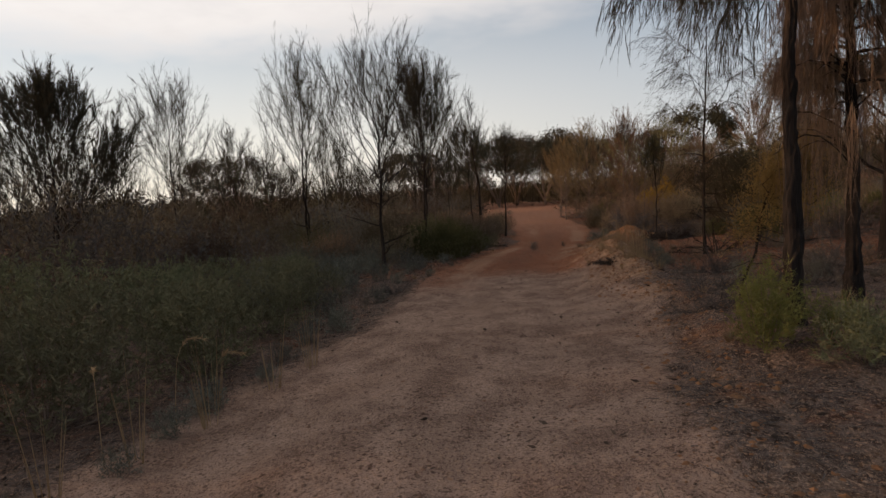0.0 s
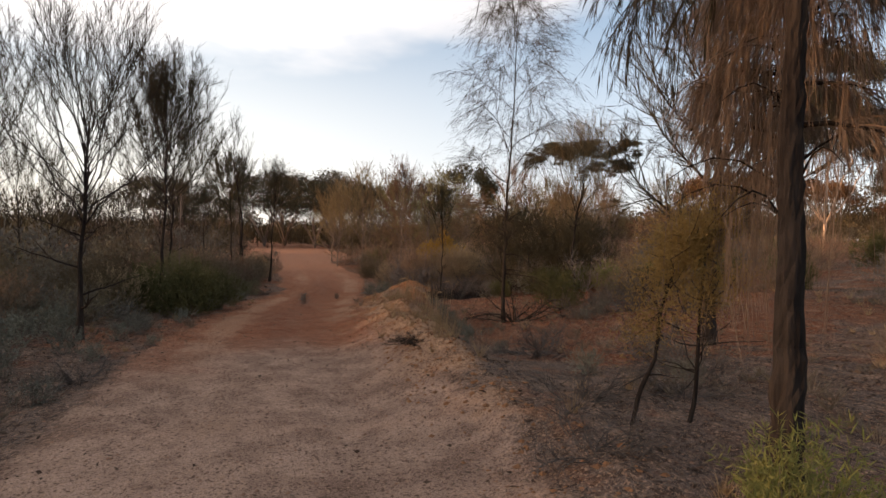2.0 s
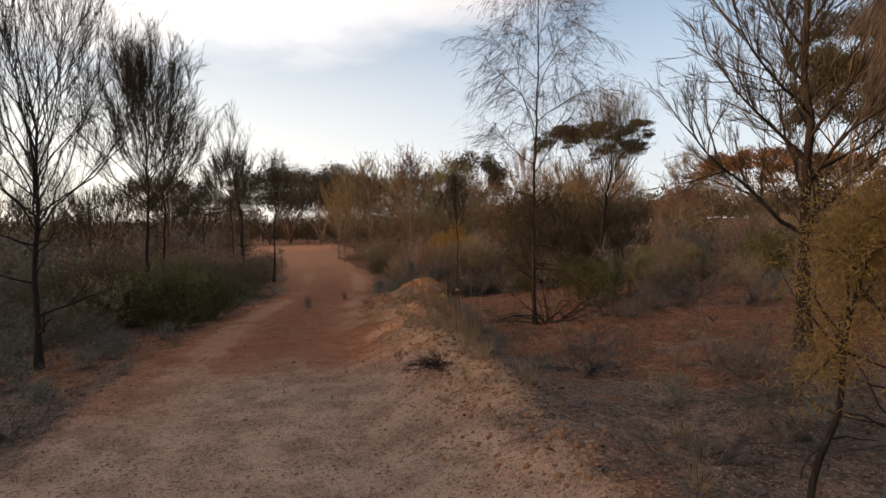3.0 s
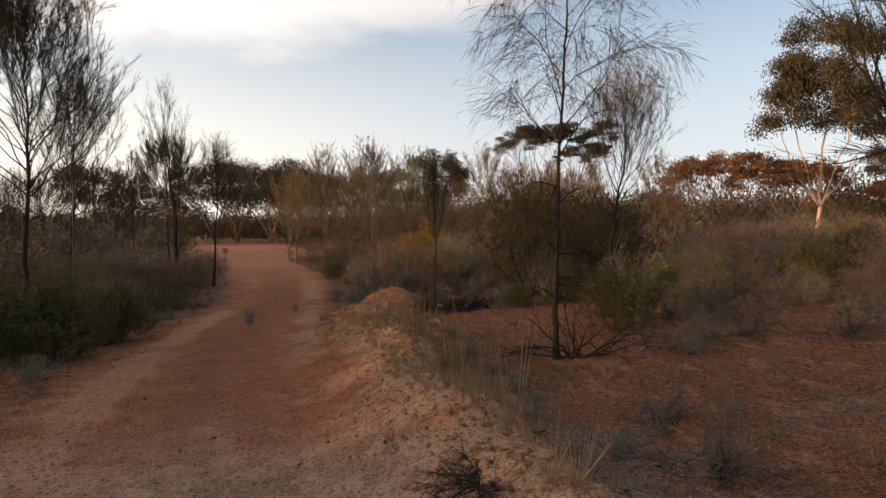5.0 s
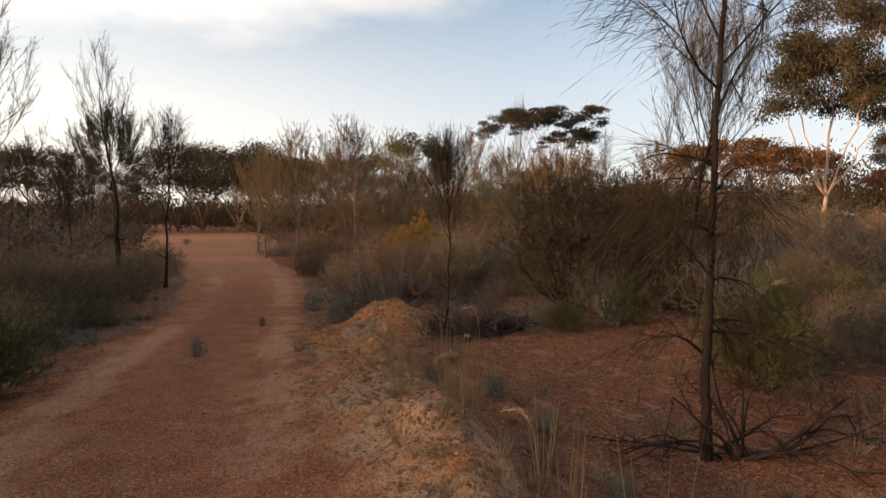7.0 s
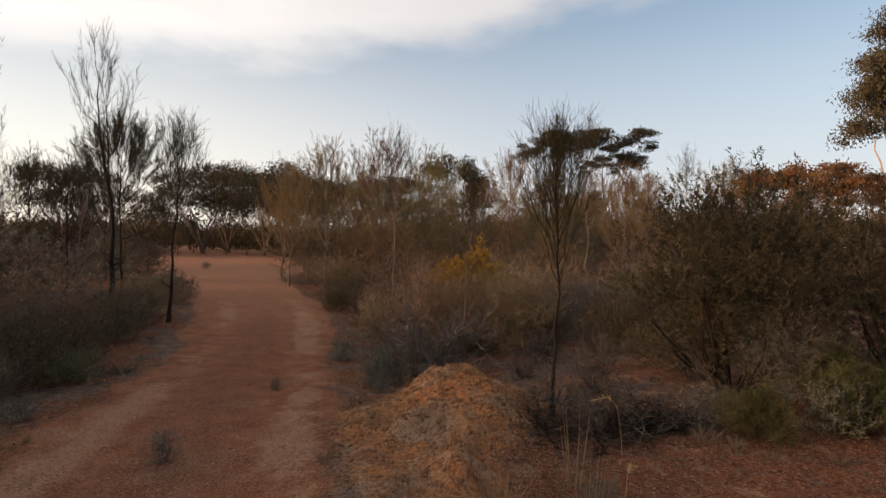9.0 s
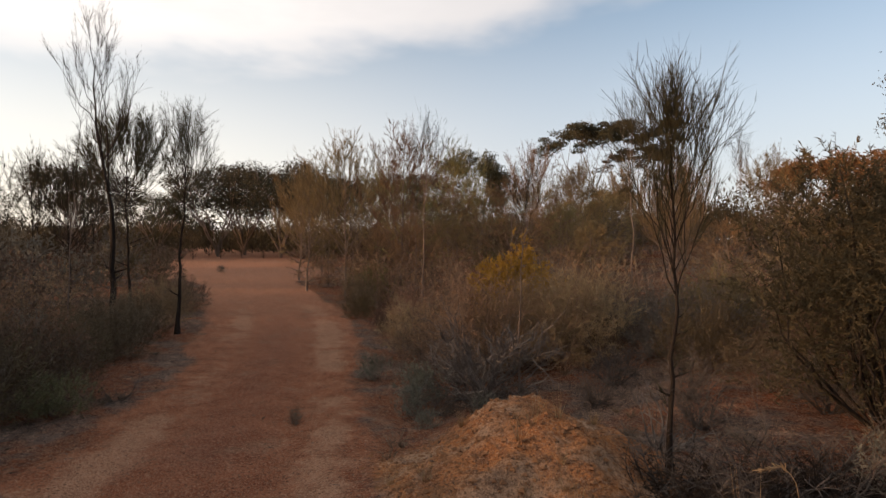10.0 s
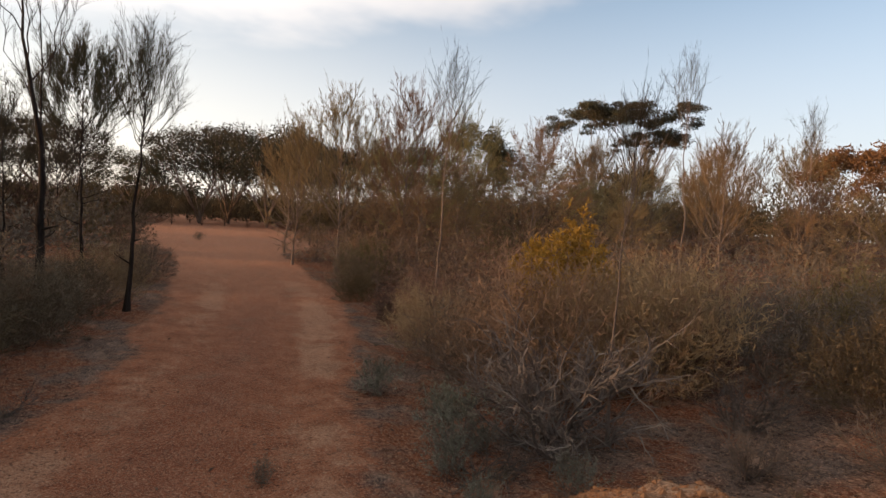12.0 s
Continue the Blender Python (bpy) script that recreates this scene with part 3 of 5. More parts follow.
def broom_sheoak(name, label, H, seed, clear=0.38, top=0.72, R=1.2, limbs=30, twigs=9, sprigs=7, tuft=0.20, tufts=3, thick=0.0026, leaf=None, bark=None,
                 girth=None, lean=(0, 0), fork=1, own_limbs=False, stiff=0.5, dead=6, weep=0.0, sides=7, skirt=95):
    """A sheoak whose limbs leave the trunk half way and sweep up into a rounded, broom-like crown. Built at the origin."""
    rng = np.random.RandomState(seed)
    leaf, bark = leaf or NEEDLE_DARK, bark or BARK
    tree = new(name)
    tagged(tree, label, "tree")
    girth = girth or 0.0065 * H + 0.012
    wood, crown, rest = Twigs(), Twigs(), Twigs()
    stems = []
    for s in range(fork):
        side = rng.normal(size=2) * (0.06 if s else 0.0)
        h = np.linspace(0, 1, 16)
        w = np.cumsum(rng.normal(size=(16, 2)) * 0.005 * H, axis=0)
        w[0] = 0
        rise_ = H * (0.86 - 0.12 * s)
        pts = np.stack([w[:, 0] + (lean[0] + side[0]) * H * h ** 1.2, w[:, 1] + (lean[1] + side[1]) * H * h ** 1.2, rise_ * h], -1)
        rad = girth * (1 - 0.94 * h ** 0.7) * (1.0 if s == 0 else 0.7) * (1 + 0.5 * np.exp(-h * H / 0.25)) + 0.002
        wood.tube(pts, rad, sides)
        stems.append((pts, rad))
    part("trunk", wood.mesh("trunk", bark, True), tree)
    zc, hz = H * (0.53 * clear + 0.45), H * (1 - clear) * 0.43
    for n in range(limbs + dead):
        pts, rad = stems[n % fork]
        v = (n + rng.rand()) / limbs if n < limbs else 0.0
        u = (clear + (top - clear) * v) if n < limbs else clear * (0.3 + 0.75 * rng.rand())
        p = at_part(pts, np.array([min(0.98, u / 0.86)]))[0][0]
        az = n * 2.4 + rng.rand() * 0.8
        th = radians(np.clip(skirt - (skirt - 8) * v ** 0.9 + rng.normal() * 10, 0, 115))
        reach = 0.82 + 0.3 * rng.rand()
        axis = at_part(pts, np.array([0.8]))[0][0]
        end = np.array([axis[0] + R * math.sin(th) * math.cos(az) * reach, axis[1] + R * math.sin(th) * math.sin(az) * reach, zc + hz * math.cos(th) * reach])
        if n >= limbs:
            end = p + np.array([math.cos(az), math.sin(az), 0.2 + 0.5 * rng.rand()]) * R * (0.2 + 0.35 * rng.rand())
        flat_ = math.hypot(end[0] - p[0], end[1] - p[1])
        end[2] = max(end[2], p[2] + 0.35 * flat_)
        ctl = p + (end - p) * np.array([0.62, 0.62, 0.62 - 0.32 * stiff])
        t = np.linspace(0, 1, 7)[:, None]
        ln = p * (1 - t) ** 2 + 2 * ctl * t * (1 - t) + end * t ** 2
        L = float(np.linalg.norm(end - p))
        ln[1:-1] += rng.normal(size=(5, 3)) * 0.018 * L
        r0 = max(0.004, float(np.interp(u / 0.86, np.linspace(0, 1, 16), rad)) * 0.5)
        target = Twigs() if own_limbs else rest
        target.tube(ln, r0 * np.linspace(1, 0.2, 7), 5 if own_limbs else 4)
        if own_limbs:
            part("limb", target.mesh("limb", bark, True), tree)
        for k in range(twigs if n < limbs else 3):
            q, d = at_part(ln, np.array([min(0.99, 0.28 + 0.72 * (k + rng.rand()) / twigs)]))
            w = unit(d[0] + rng.normal(size=3) * 0.36 + np.array([0, 0, 0.35 - weep]))
            twig = bend(q[0], w, L * (0.20 + 0.2 * rng.rand()) + 0.10, rng, 0.10, 0.5 - 1.6 * weep, 4)
            crown.tube(twig, 0.0012 + r0 * 0.26 * np.linspace(1, 0.25, 4), 3)
            if n >= limbs:
                continue
            b, e = at_part(twig, 0.1 + 0.9 * rng.rand(sprigs))
            w2 = unit(e + rng.normal(size=(sprigs, 3)) * 0.32 + np.array([0, 0, 0.3 - 1.6 * weep]))
            l2 = tuft * (0.8 + 0.9 * rng.rand(sprigs))
            crown.needles(b, w2, l2, thick)
            if tufts:
                i = np.repeat(np.arange(sprigs), tufts)
                crown.blades(b[i] + w2[i] * l2[i][:, None] * rng.rand(len(i), 1), unit(w2[i] + rng.normal(size=(len(i), 3)) * 0.22 + np.array([0, 0, -0.5 * weep])), tuft * (0.5 + 0.7 * rng.rand(len(i))), thick, rng)
    if not own_limbs:
        part("branchwork", rest.mesh("branchwork", bark, True), tree, kind="stuff")
    part("crown", crown.mesh("crown", leaf), tree)
    return tree


def shrub(name, label, H, R, seed, leaf=None, sprigs=260, tufts=26, leaf_len=0.05, leaf_r=0.0035, sprig_len=0.24, up=0.7, lobes=11, stems=40, wood=None, low=0.12, group="", category="shrub", stout=1.0):
    """A bush: thin stems fan out from the base into several rounded lobes of leafy sprigs. Built at the origin."""
    rng = np.random.RandomState(seed)
    bush = new(name)
    tagged(bush, label, category, group)
    w, c = Twigs(), Twigs()
    az = rng.rand(lobes) * 6.28
    out = np.sqrt(rng.rand(lobes)) * 0.62 * R
    out[0] *= 0.2
    centre = np.stack([np.cos(az) * out, np.sin(az) * out, H * (0.34 + 0.18 * rng.rand(lobes)) * (1 - 0.3 * out / R)], -1)
    size = np.stack([R * (0.26 + 0.20 * rng.rand(lobes)), R * (0.26 + 0.20 * rng.rand(lobes)), H * (0.30 + 0.20 * rng.rand(lobes)) * (1 - 0.3 * out / R)], -1)
    which = rng.randint(lobes, size=sprigs)
    ball = unit(rng.normal(size=(sprigs, 3))) * (0.55 + 0.45 * rng.rand(sprigs, 1) ** 0.7)
    base = centre[which] + ball * size[which]
    base[:, 2] = np.where(base[:, 2] < low * H, low * H * (0.3 + rng.rand(sprigs)), base[:, 2])
    root = np.stack([base[:, 0] * 0.15, base[:, 1] * 0.15, np.zeros(sprigs)], -1)
    way = unit(unit(base - root) * 0.6 + ball * 0.6 + rng.normal(size=(sprigs, 3)) * 0.35 + np.array([0, 0, up]))
    L = sprig_len * (0.6 + 0.8 * rng.rand(sprigs))
    for s in range(min(stems, sprigs)):
        t = np.linspace(0, 1, 6)[:, None]
        line = root[s] * (1 - t) + base[s] * t
        line[:, :2] += (base[s] - root[s])[:2] * 0.22 * np.sin(t * math.pi) + rng.normal(size=(6, 2)) * 0.015 * H * t
        w.tube(line, stout * (0.002 + 0.003 * H) * np.linspace(1, 0.25, 6) * (0.6 + 0.8 * rng.rand()), 4)
    part("branchwork", w.mesh("branchwork", wood or BARK_GREY, True), bush, kind="stuff")
    c.needles(base - way * 0.3 * L[:, None], way, L * 1.3, leaf_r * 0.45)
    i = np.repeat(np.arange(sprigs), tufts)
    pos = base[i] + way[i] * L[i][:, None] * (rng.rand(len(i), 1) * 1.2 - 0.3)
    c.blades(pos, unit(way[i] * 0.65 + rng.normal(size=(len(i), 3)) * 0.7), leaf_len * (0.5 + rng.rand(len(i))), leaf_r, rng)
    part("foliage", c.mesh("foliage", leaf or LEAF_GREY), bush)
    return bush


def bare_shrub(name, label, H, R, seed, stems=14, wood=None, rise=48, category="shrub", thick=1.0, sub=6, fine=4, group="", lift=0.3):
    """Crooked leafless branches that divide twice."""
    rng = np.random.RandomState(seed)
    bush = new(name)
    tagged(bush, label, category, group)
    fines = Twigs()
    for n in range(stems):
        az, el = rng.rand() * 6.28, radians(np.clip(rise + rng.normal() * 20, 4, 88))
        L = 1 / math.sqrt((math.cos(el) / R) ** 2 + (math.sin(el) / H) ** 2) * (0.7 + 0.4 * rng.rand())
        line = bend((rng.normal() * 0.05 * R, rng.normal() * 0.05 * R, 0), (math.cos(az) * math.cos(el), math.sin(az) * math.cos(el), math.sin(el)), L, rng, 0.22, lift, 8)
        line[:, 2] = np.maximum(line[:, 2], 0.01)
        r = 0.011 * thick * (0.6 + 0.7 * rng.rand())
        main = Twigs()
        main.tube(line, r * np.linspace(1, 0.3, 8), 5)
        part("branch", main.mesh("branch", wood or DEADWOOD, True), bush)
        for _ in range(sub):
            q, d = at_part(line, np.array([0.25 + 0.75 * rng.rand()]))
            tw = bend(q[0], unit(d[0] + rng.normal(size=3) * 0.7), L * (0.2 + 0.3 * rng.rand()), rng, 0.25, lift, 5)
            tw[:, 2] = np.maximum(tw[:, 2], 0.01)
            fines.tube(tw, r * 0.45 * np.linspace(1, 0.3, 5), 3)
            b, e = at_part(tw, rng.rand(fine))
            fines.needles(b, unit(e + rng.normal(size=(fine, 3)) * (0.8, 0.8, 0.25 + min(0.55, lift * 2))), L * (0.08 + 0.16 * rng.rand(fine)), r * 0.22)
    part("twigwork", fines.mesh("twigwork", wood or DEADWOOD), bush, kind="stuff")
    return bush


def gum_tree(name, label, H, seed, flat=True, spread=4.0, stems=4, leaf=None, bark=None, leaves=3000, leaf_len=0.30, group="", clear=0.5, girth=0.13, clumps=4, size=None, dome=0.20, deep=0.20, branches=5, steep=(38, 76)):
    """A eucalypt: pale forking stems that carry clumps of hanging leaves, flat-topped or rounded."""
    rng = np.random.RandomState(seed)
    tree = new(name)
    tagged(tree, label, "tree", group)
    rest, crown = Twigs(), Twigs()
    tips = []
    for s in range(stems):
        az = s * 2 * math.pi / stems + rng.rand() * 0.8
        out = spread * (0.25 + 0.3 * rng.rand())
        k = 9
        t = np.linspace(0, 1, k)
        top = np.array([math.cos(az) * out, math.sin(az) * out, H * (clear + 0.12 * rng.rand())])
        pts = np.stack([top[0] * t ** 1.5, top[1] * t ** 1.5, top[2] * t], -1) + np.concatenate([np.zeros((1, 3)), np.cumsum(rng.normal(size=(k - 1, 3)) * 0.008 * H, 0)])
        r = girth * (1.0 if s == 0 else 0.75)
        wood = Twigs()
        wood.tube(pts, r * np.linspace(1.15, 0.45, k), 7)
        part("stem", wood.mesh("stem", bark or BARK_PALE, True), tree)
        for b in range(branches):
            u = 0.6 + 0.4 * rng.rand() if b else 0.999
            p, d = at_part(pts, np.array([min(u, 0.999)]))
            a2 = az + rng.normal() * 0.9
            el = radians(steep[0] + (steep[1] - steep[0]) * rng.rand()) if flat else radians(25 + 60 * rng.rand())
            reach = (H * (0.93 + 0.05 * rng.rand()) - p[0][2]) / max(0.4, math.sin(el)) if flat else (H - p[0][2]) * (0.5 + 0.5 * rng.rand())
            line = bend(p[0], (math.cos(a2) * math.cos(el), math.sin(a2) * math.cos(el), math.sin(el)), min(reach, H * 0.5), rng, 0.12, 0.1, 6)
            rest.tube(line, r * 0.4 * np.linspace(1, 0.2, 6), 5)
            tips.append(line[-1])
            for _ in range(clumps):
                q, d2 = at_part(line, np.array([0.55 + 0.44 * rng.rand()]))
                sub_ = bend(q[0], unit(d2[0] + rng.normal(size=3) * 0.7), H * 0.11, rng, 0.2, 0.5, 4)
                rest.tube(sub_, r * 0.15 * np.linspace(1, 0.3, 4), 4)
                tips.append(sub_[-1])
    tips = np.array(tips)
    tips[:, 2] = np.minimum(tips[:, 2], H * 0.97)
    if flat:
        far = np.hypot(tips[:, 0], tips[:, 1])
        tips[:, 2] = H * (0.95 - dome * (far / far.max()) ** 2 - deep * rng.rand(len(tips)) ** 1.5)
    part("branchwork", rest.mesh("branchwork", bark or BARK_PALE, True), tree, kind="stuff")
    which = rng.randint(len(tips), size=leaves)
    size = np.array(size or ((0.11, 0.11, 0.042) if flat else (0.07, 0.07, 0.055))) * H
    ball = unit(rng.normal(size=(leaves, 3))) * (rng.rand(leaves, 1) ** 0.4)
    pos = tips[which] + ball * size * (0.6 + 0.7 * rng.rand(len(tips))[which][:, None])
    crown.blades(pos, unit(rng.normal(size=(leaves, 3)) * 0.7 + np.array([0, 0, -0.4])), leaf_len * (0.6 + 0.8 * rng.rand(leaves)), leaf_len * 0.24, rng)
    part("crown", crown.mesh("crown", leaf or LEAF_GUM), tree)
    return tree


GROUPS = {"sheoak": "sheoaks of the woodland", "weeping_sheoak": "weeping sheoaks beside the track", "mallee_tree": "mallees behind the clearing",
          "salmon_gum": "salmon gums on the rise", "green_bush": "green bushes along the verges", "lime_bush": "lime-green bushes", "grey_shrub": "dry shrubs of the woodland",
          "saltbush": "saltbushes on the verges", "weed": "weeds in the track", "yellow_bush": "yellow bushes", "tall_shrub": "tall olive shrubs",
          "dead_shrub": "dead shrubs", "brushwood": "heaps of brushwood", "sapling": "saplings under the weeping sheoak"}


def stand(tree, x, y, turn=0.0, grow=1.0):
    tagged(tree, group=GROUPS.get(tree.name.split(".")[0], ""))
    tree.matrix_basis = place("", x, y, turn, grow)
    return tree


def stand_copy(tree, x, y, turn=0.0, grow=1.0, label="", group=""):
    m = place("", x, y, turn, 1.0)
    ob = copy_thing(tree, m)
    ob.scale = (grow, grow, grow)
    return tagged(ob, label, group=group)


def salmon_gum(label, H, seed, leaves=42000):
    """A tall gum: the trunk forks low into long bare stems that carry separate clumps of hanging leaves."""
    rng = np.random.RandomState(seed)
    tree = new("salmon_gum")
    tagged(tree, label, "tree")
    rest, crown, trunk = Twigs(), Twigs(), Twigs()
    g = 0.0088 * H
    fork = np.array([0.02, 0, 0.13]) * H
    trunk.tube([(0, 0, 0), fork * (0.4, 1, 0.5), fork], [g * 1.25, g, g * 0.95], 9)
    part("trunk", trunk.mesh("trunk", BARK_PALE, True), tree)
    hubs = []
    for az, out, top, thin in ((2.8, 0.20, 0.50, 0.55), (1.9, 0.13, 0.62, 0.5), (0.3, 0.09, 0.74, 0.75), (5.0, 0.16, 0.62, 0.5), (5.9, 0.24, 0.50, 0.4)):
        t = np.linspace(0, 1, 10)[:, None]
        end = np.array([math.cos(az) * out, math.sin(az) * out, top]) * H
        pts = fork + (end - fork) * np.concatenate([t ** 0.8, t ** 0.8, t], 1)
        pts[1:-1] += rng.normal(size=(8, 3)) * 0.006 * H
        stem = Twigs()
        stem.tube(pts, g * thin * np.linspace(1, 0.4, 10), 7)
        part("stem", stem.mesh("stem", BARK_PALE, True), tree)
        hubs += [pts[-1], pts[7]]
    hubs = np.array(hubs)
    spots = [h / H for h in hubs[::2]]
    while len(spots) < 24:
        p = unit(rng.normal(size=3)) * rng.rand() ** 0.33 * (0.27, 0.27, 0.25) + (0.03, 0, 0.74)
        if all(np.linalg.norm(p - o) > 0.075 for o in spots):
            spots.append(p)
    share = leaves // len(spots)
    for p in np.array(spots) * H:
        h = hubs[np.argmin(np.linalg.norm(hubs - p, axis=1) + 2.0 * np.maximum(0, hubs[:, 2] - p[2]))]
        t = np.linspace(0, 1, 7)[:, None]
        ln = h + (p - h) * np.concatenate([t, t, t ** 0.8], 1)
        ln[1:-1] += rng.normal(size=(5, 3)) * 0.008 * H
        rest.tube(ln, g * 0.26 * np.linspace(1, 0.25, 7), 5)
        ends = p + unit(rng.normal(size=(9, 3))) * rng.rand(9, 1) ** 0.5 * np.array([0.095, 0.095, 0.060]) * H
        for e in ends:
            rest.tube(np.array([ln[4], (ln[4] + e) / 2 + rng.normal(size=3) * 0.1, e]), g * 0.1 * np.linspace(1, 0.3, 3), 3)
        i = rng.randint(9, size=share)
        pos = ends[i] + rng.normal(size=(share, 3)) * np.array([0.026, 0.026, 0.020]) * H
        crown.blades(pos, unit(rng.normal(size=(share, 3)) * 0.55 + np.array([0, 0, -0.7])), 0.15 + 0.11 * rng.rand(share), 0.038, rng)
    part("branchwork", rest.mesh("branchwork", BARK_PALE, True), tree, kind="stuff")
    part("crown", crown.mesh("crown", LEAF_SALMON), tree)
    return tree

# ---- trees beside the track ----
SLIM = "slim sheoak with dark bark and fine upswept needle sprays"
t1 = stand(broom_sheoak("sheoak", SLIM, 5.9, 11, clear=0.36, R=1.25, limbs=34, tufts=3, fork=2, own_limbs=True, dead=8), -3.75, 17.0)
t2 = stand(broom_sheoak("sheoak", "open vase-shaped sheoak with long bare upswept limbs", 5.1, 12, clear=0.32, top=0.62, R=1.5, limbs=30, twigs=11, tufts=2, own_limbs=True, dead=8, stiff=0.2), -1.2, 13.7)
t3 = stand(broom_sheoak("sheoak", "dense dark sheoak with a rounded needle crown", 5.9, 13, clear=0.38, R=1.25, limbs=40, twigs=10, tufts=6, thick=0.0032, own_limbs=True, dead=4), -0.8, 18.4)
t0 = stand(broom_sheoak("sheoak", "thin sheoak with an open crown of pale twigs", 6.8, 14, clear=0.38, R=1.3, limbs=28, tufts=3, thick=0.004), -9.6, 21.2)
t00 = stand(broom_sheoak("sheoak", "broad dark sheoak with a full bushy crown", 5.4, 15, clear=0.10, R=2.0, limbs=54, twigs=10, tufts=8, thick=0.0050, tuft=0.22), -9.3, 14.9)
tree_a = stand(sheoak("sheoak", "tall thin sheoak with long arching drooping twigs", 6.4, 16, bare=0.38, spread=1.5, limbs=22, rise=40, lift=0.0, hang=0.55, twigs=9, tufts=2, sprigs=12, tuft=0.20, thick=0.0027, own_limbs=True, rough=0.2, lean=(0.02, 0.0), girth=0.037, low=0.85, stubs=14), 5.75, 14.15)
tree_b = stand(broom_sheoak("sheoak", "young sheoak with a dark fan of upright twigs", 3.2, 17, clear=0.42, top=0.80, R=0.33, limbs=28, twigs=9, sprigs=6, tufts=1, tuft=0.16, thick=0.0021, own_limbs=True, girth=0.024, skirt=88, stiff=0.1, dead=7), 6.31, 19.71)
tree_w = stand(sheoak("sheoak", "dark sheoak with fanned upswept feathery limbs", 6.2, 18, bare=0.17, spread=1.75, limbs=34, rise=26, lift=0.9, twigs=17, sprigs=8, tufts=7, tuft=0.17, thick=0.0030, own_limbs=True, low=1.0, girth=0.075), 6.8, 10.05)
WEEP = dict(rise=16, lift=0.35, hang=0.95, twigs=11, sprigs=11, tufts=9, tuft=0.12, thick=0.003, leaf=NEEDLE_RUST, own_limbs=True, rough=0.35, low=0.8)
big = stand(sheoak("weeping_sheoak", "old weeping sheoak with furrowed dark bark and long dark hanging needles", 6.2, 19, bare=0.44, spread=1.8, limbs=46, girth=0.078, **dict(WEEP, leaf=NEEDLE_DARK, sprigs=10)), 3.4, 5.95, 0.6)
big2 = stand(sheoak("weeping_sheoak", "weeping sheoak with a straight dark trunk and brown hanging needles", 6.6, 20, bare=0.28, spread=0.6, limbs=54, girth=0.064, **dict(WEEP, tuft=0.10, thick=0.0022, leaf=NEEDLE_BROWN)), 4.35, 6.75, 2.0)


def curtain(tree, seed, lo, hi, reach, bundles, toward):
    """Long brown strands that hang from slim side limbs."""
    rng = np.random.RandomState(seed)
    limb, c = Twigs(), Twigs()
    for n in range(bundles):
        z = lo + (hi - lo) * rng.rand()
        az = toward + rng.normal() * 1.1
        r = reach * (0.2 + 0.8 * rng.rand())
        end = np.array([math.cos(az) * r, math.sin(az) * r, z])
        t = np.linspace(0, 1, 6)[:, None]
        ln = np.array([0, 0, z - 0.15 * r]) * (1 - t) + end * t + np.array([0, 0, 1]) * 0.28 * r * np.sin(t * math.pi)
        limb.tube(ln, np.linspace(0.010, 0.003, 6), 4)
        m = 16
        b, _ = at_part(ln, 0.35 + 0.64 * rng.rand(m))
        for q in b:
            L = (0.35 + 0.65 * rng.rand()) * min(1.0, q[2] - 0.35)
            drop = np.array([rng.normal() * 0.07, rng.normal() * 0.07, -1.0]) * L
            k = np.linspace(0, 1, 4)[:, None]
            strand = q + drop * k + np.array([rng.normal(), rng.normal(), 0]) * 0.03 * np.sin(k * math.pi)
            c.tube(strand, np.array([0.0020, 0.0021, 0.0017, 0.0008]), 3)
            f = rng.rand(5)
            c.needles(at_part(strand, f)[0], np.array([0, 0, -1.0]) + rng.normal(size=(5, 3)) * 0.22, 0.10 + 0.12 * rng.rand(5), 0.0014)
    part("side_branchwork", limb.mesh("side_branchwork", BARK, True), tree, kind="stuff")
    part("hanging_needles", c.mesh("hanging_needles", NEEDLE_BROWN), tree, "long brown strands of dry needles")


curtain(big, 95, 2.4, 4.6, 0.7, 12, -0.6)
curtain(big2, 96, 1.3, 4.8, 0.9, 52, 0.8)
tree_f = stand(broom_sheoak("sheoak", "tall leaning sheoak with two bare stems and a thin crown", 7.6, 21, clear=0.52, top=0.88, R=0.85, limbs=14, twigs=7, tufts=1, fork=2, lean=(-0.06, 0), girth=0.085, dead=6, thick=0.003, skirt=80), 0.9, 31.0)
tree_g = stand(broom_sheoak("sheoak", "tall wispy sheoak with a narrow crown", 5.7, 22, clear=0.56, R=0.58, limbs=22, twigs=9, tufts=2, thick=0.003, girth=0.055), 2.15, 32.05)
tree_f2 = stand(broom_sheoak("sheoak", "dense dark sheoak with a rounded needle crown", 6.5, 23, clear=0.48, R=1.5, limbs=38, twigs=10, tufts=7, thick=0.0042), 0.4, 38.0)
tree_t5 = stand(broom_sheoak("sheoak", SLIM, 6.4, 24, clear=0.38, R=1.15, limbs=28, tufts=3, thick=0.0035), -1.2, 25.0)
wisp = stand(broom_sheoak("sheoak", "wispy sheoak of fine upright rusty twigs", 4.6, 25, clear=0.36, R=0.85, limbs=32, leaf=NEEDLE_RUST, tufts=2, sprigs=8, thick=0.0022, skirt=84), 9.27, 17.42)
thin_h = stand(broom_sheoak("sheoak", "thin pale sapling with a sparse narrow crown", 6.1, 26, clear=0.60, R=0.55, limbs=14, twigs=6, sprigs=4, tufts=1, bark=BARK_GREY, girth=0.035, skirt=60, stiff=0.0), 14.5, 30.4)
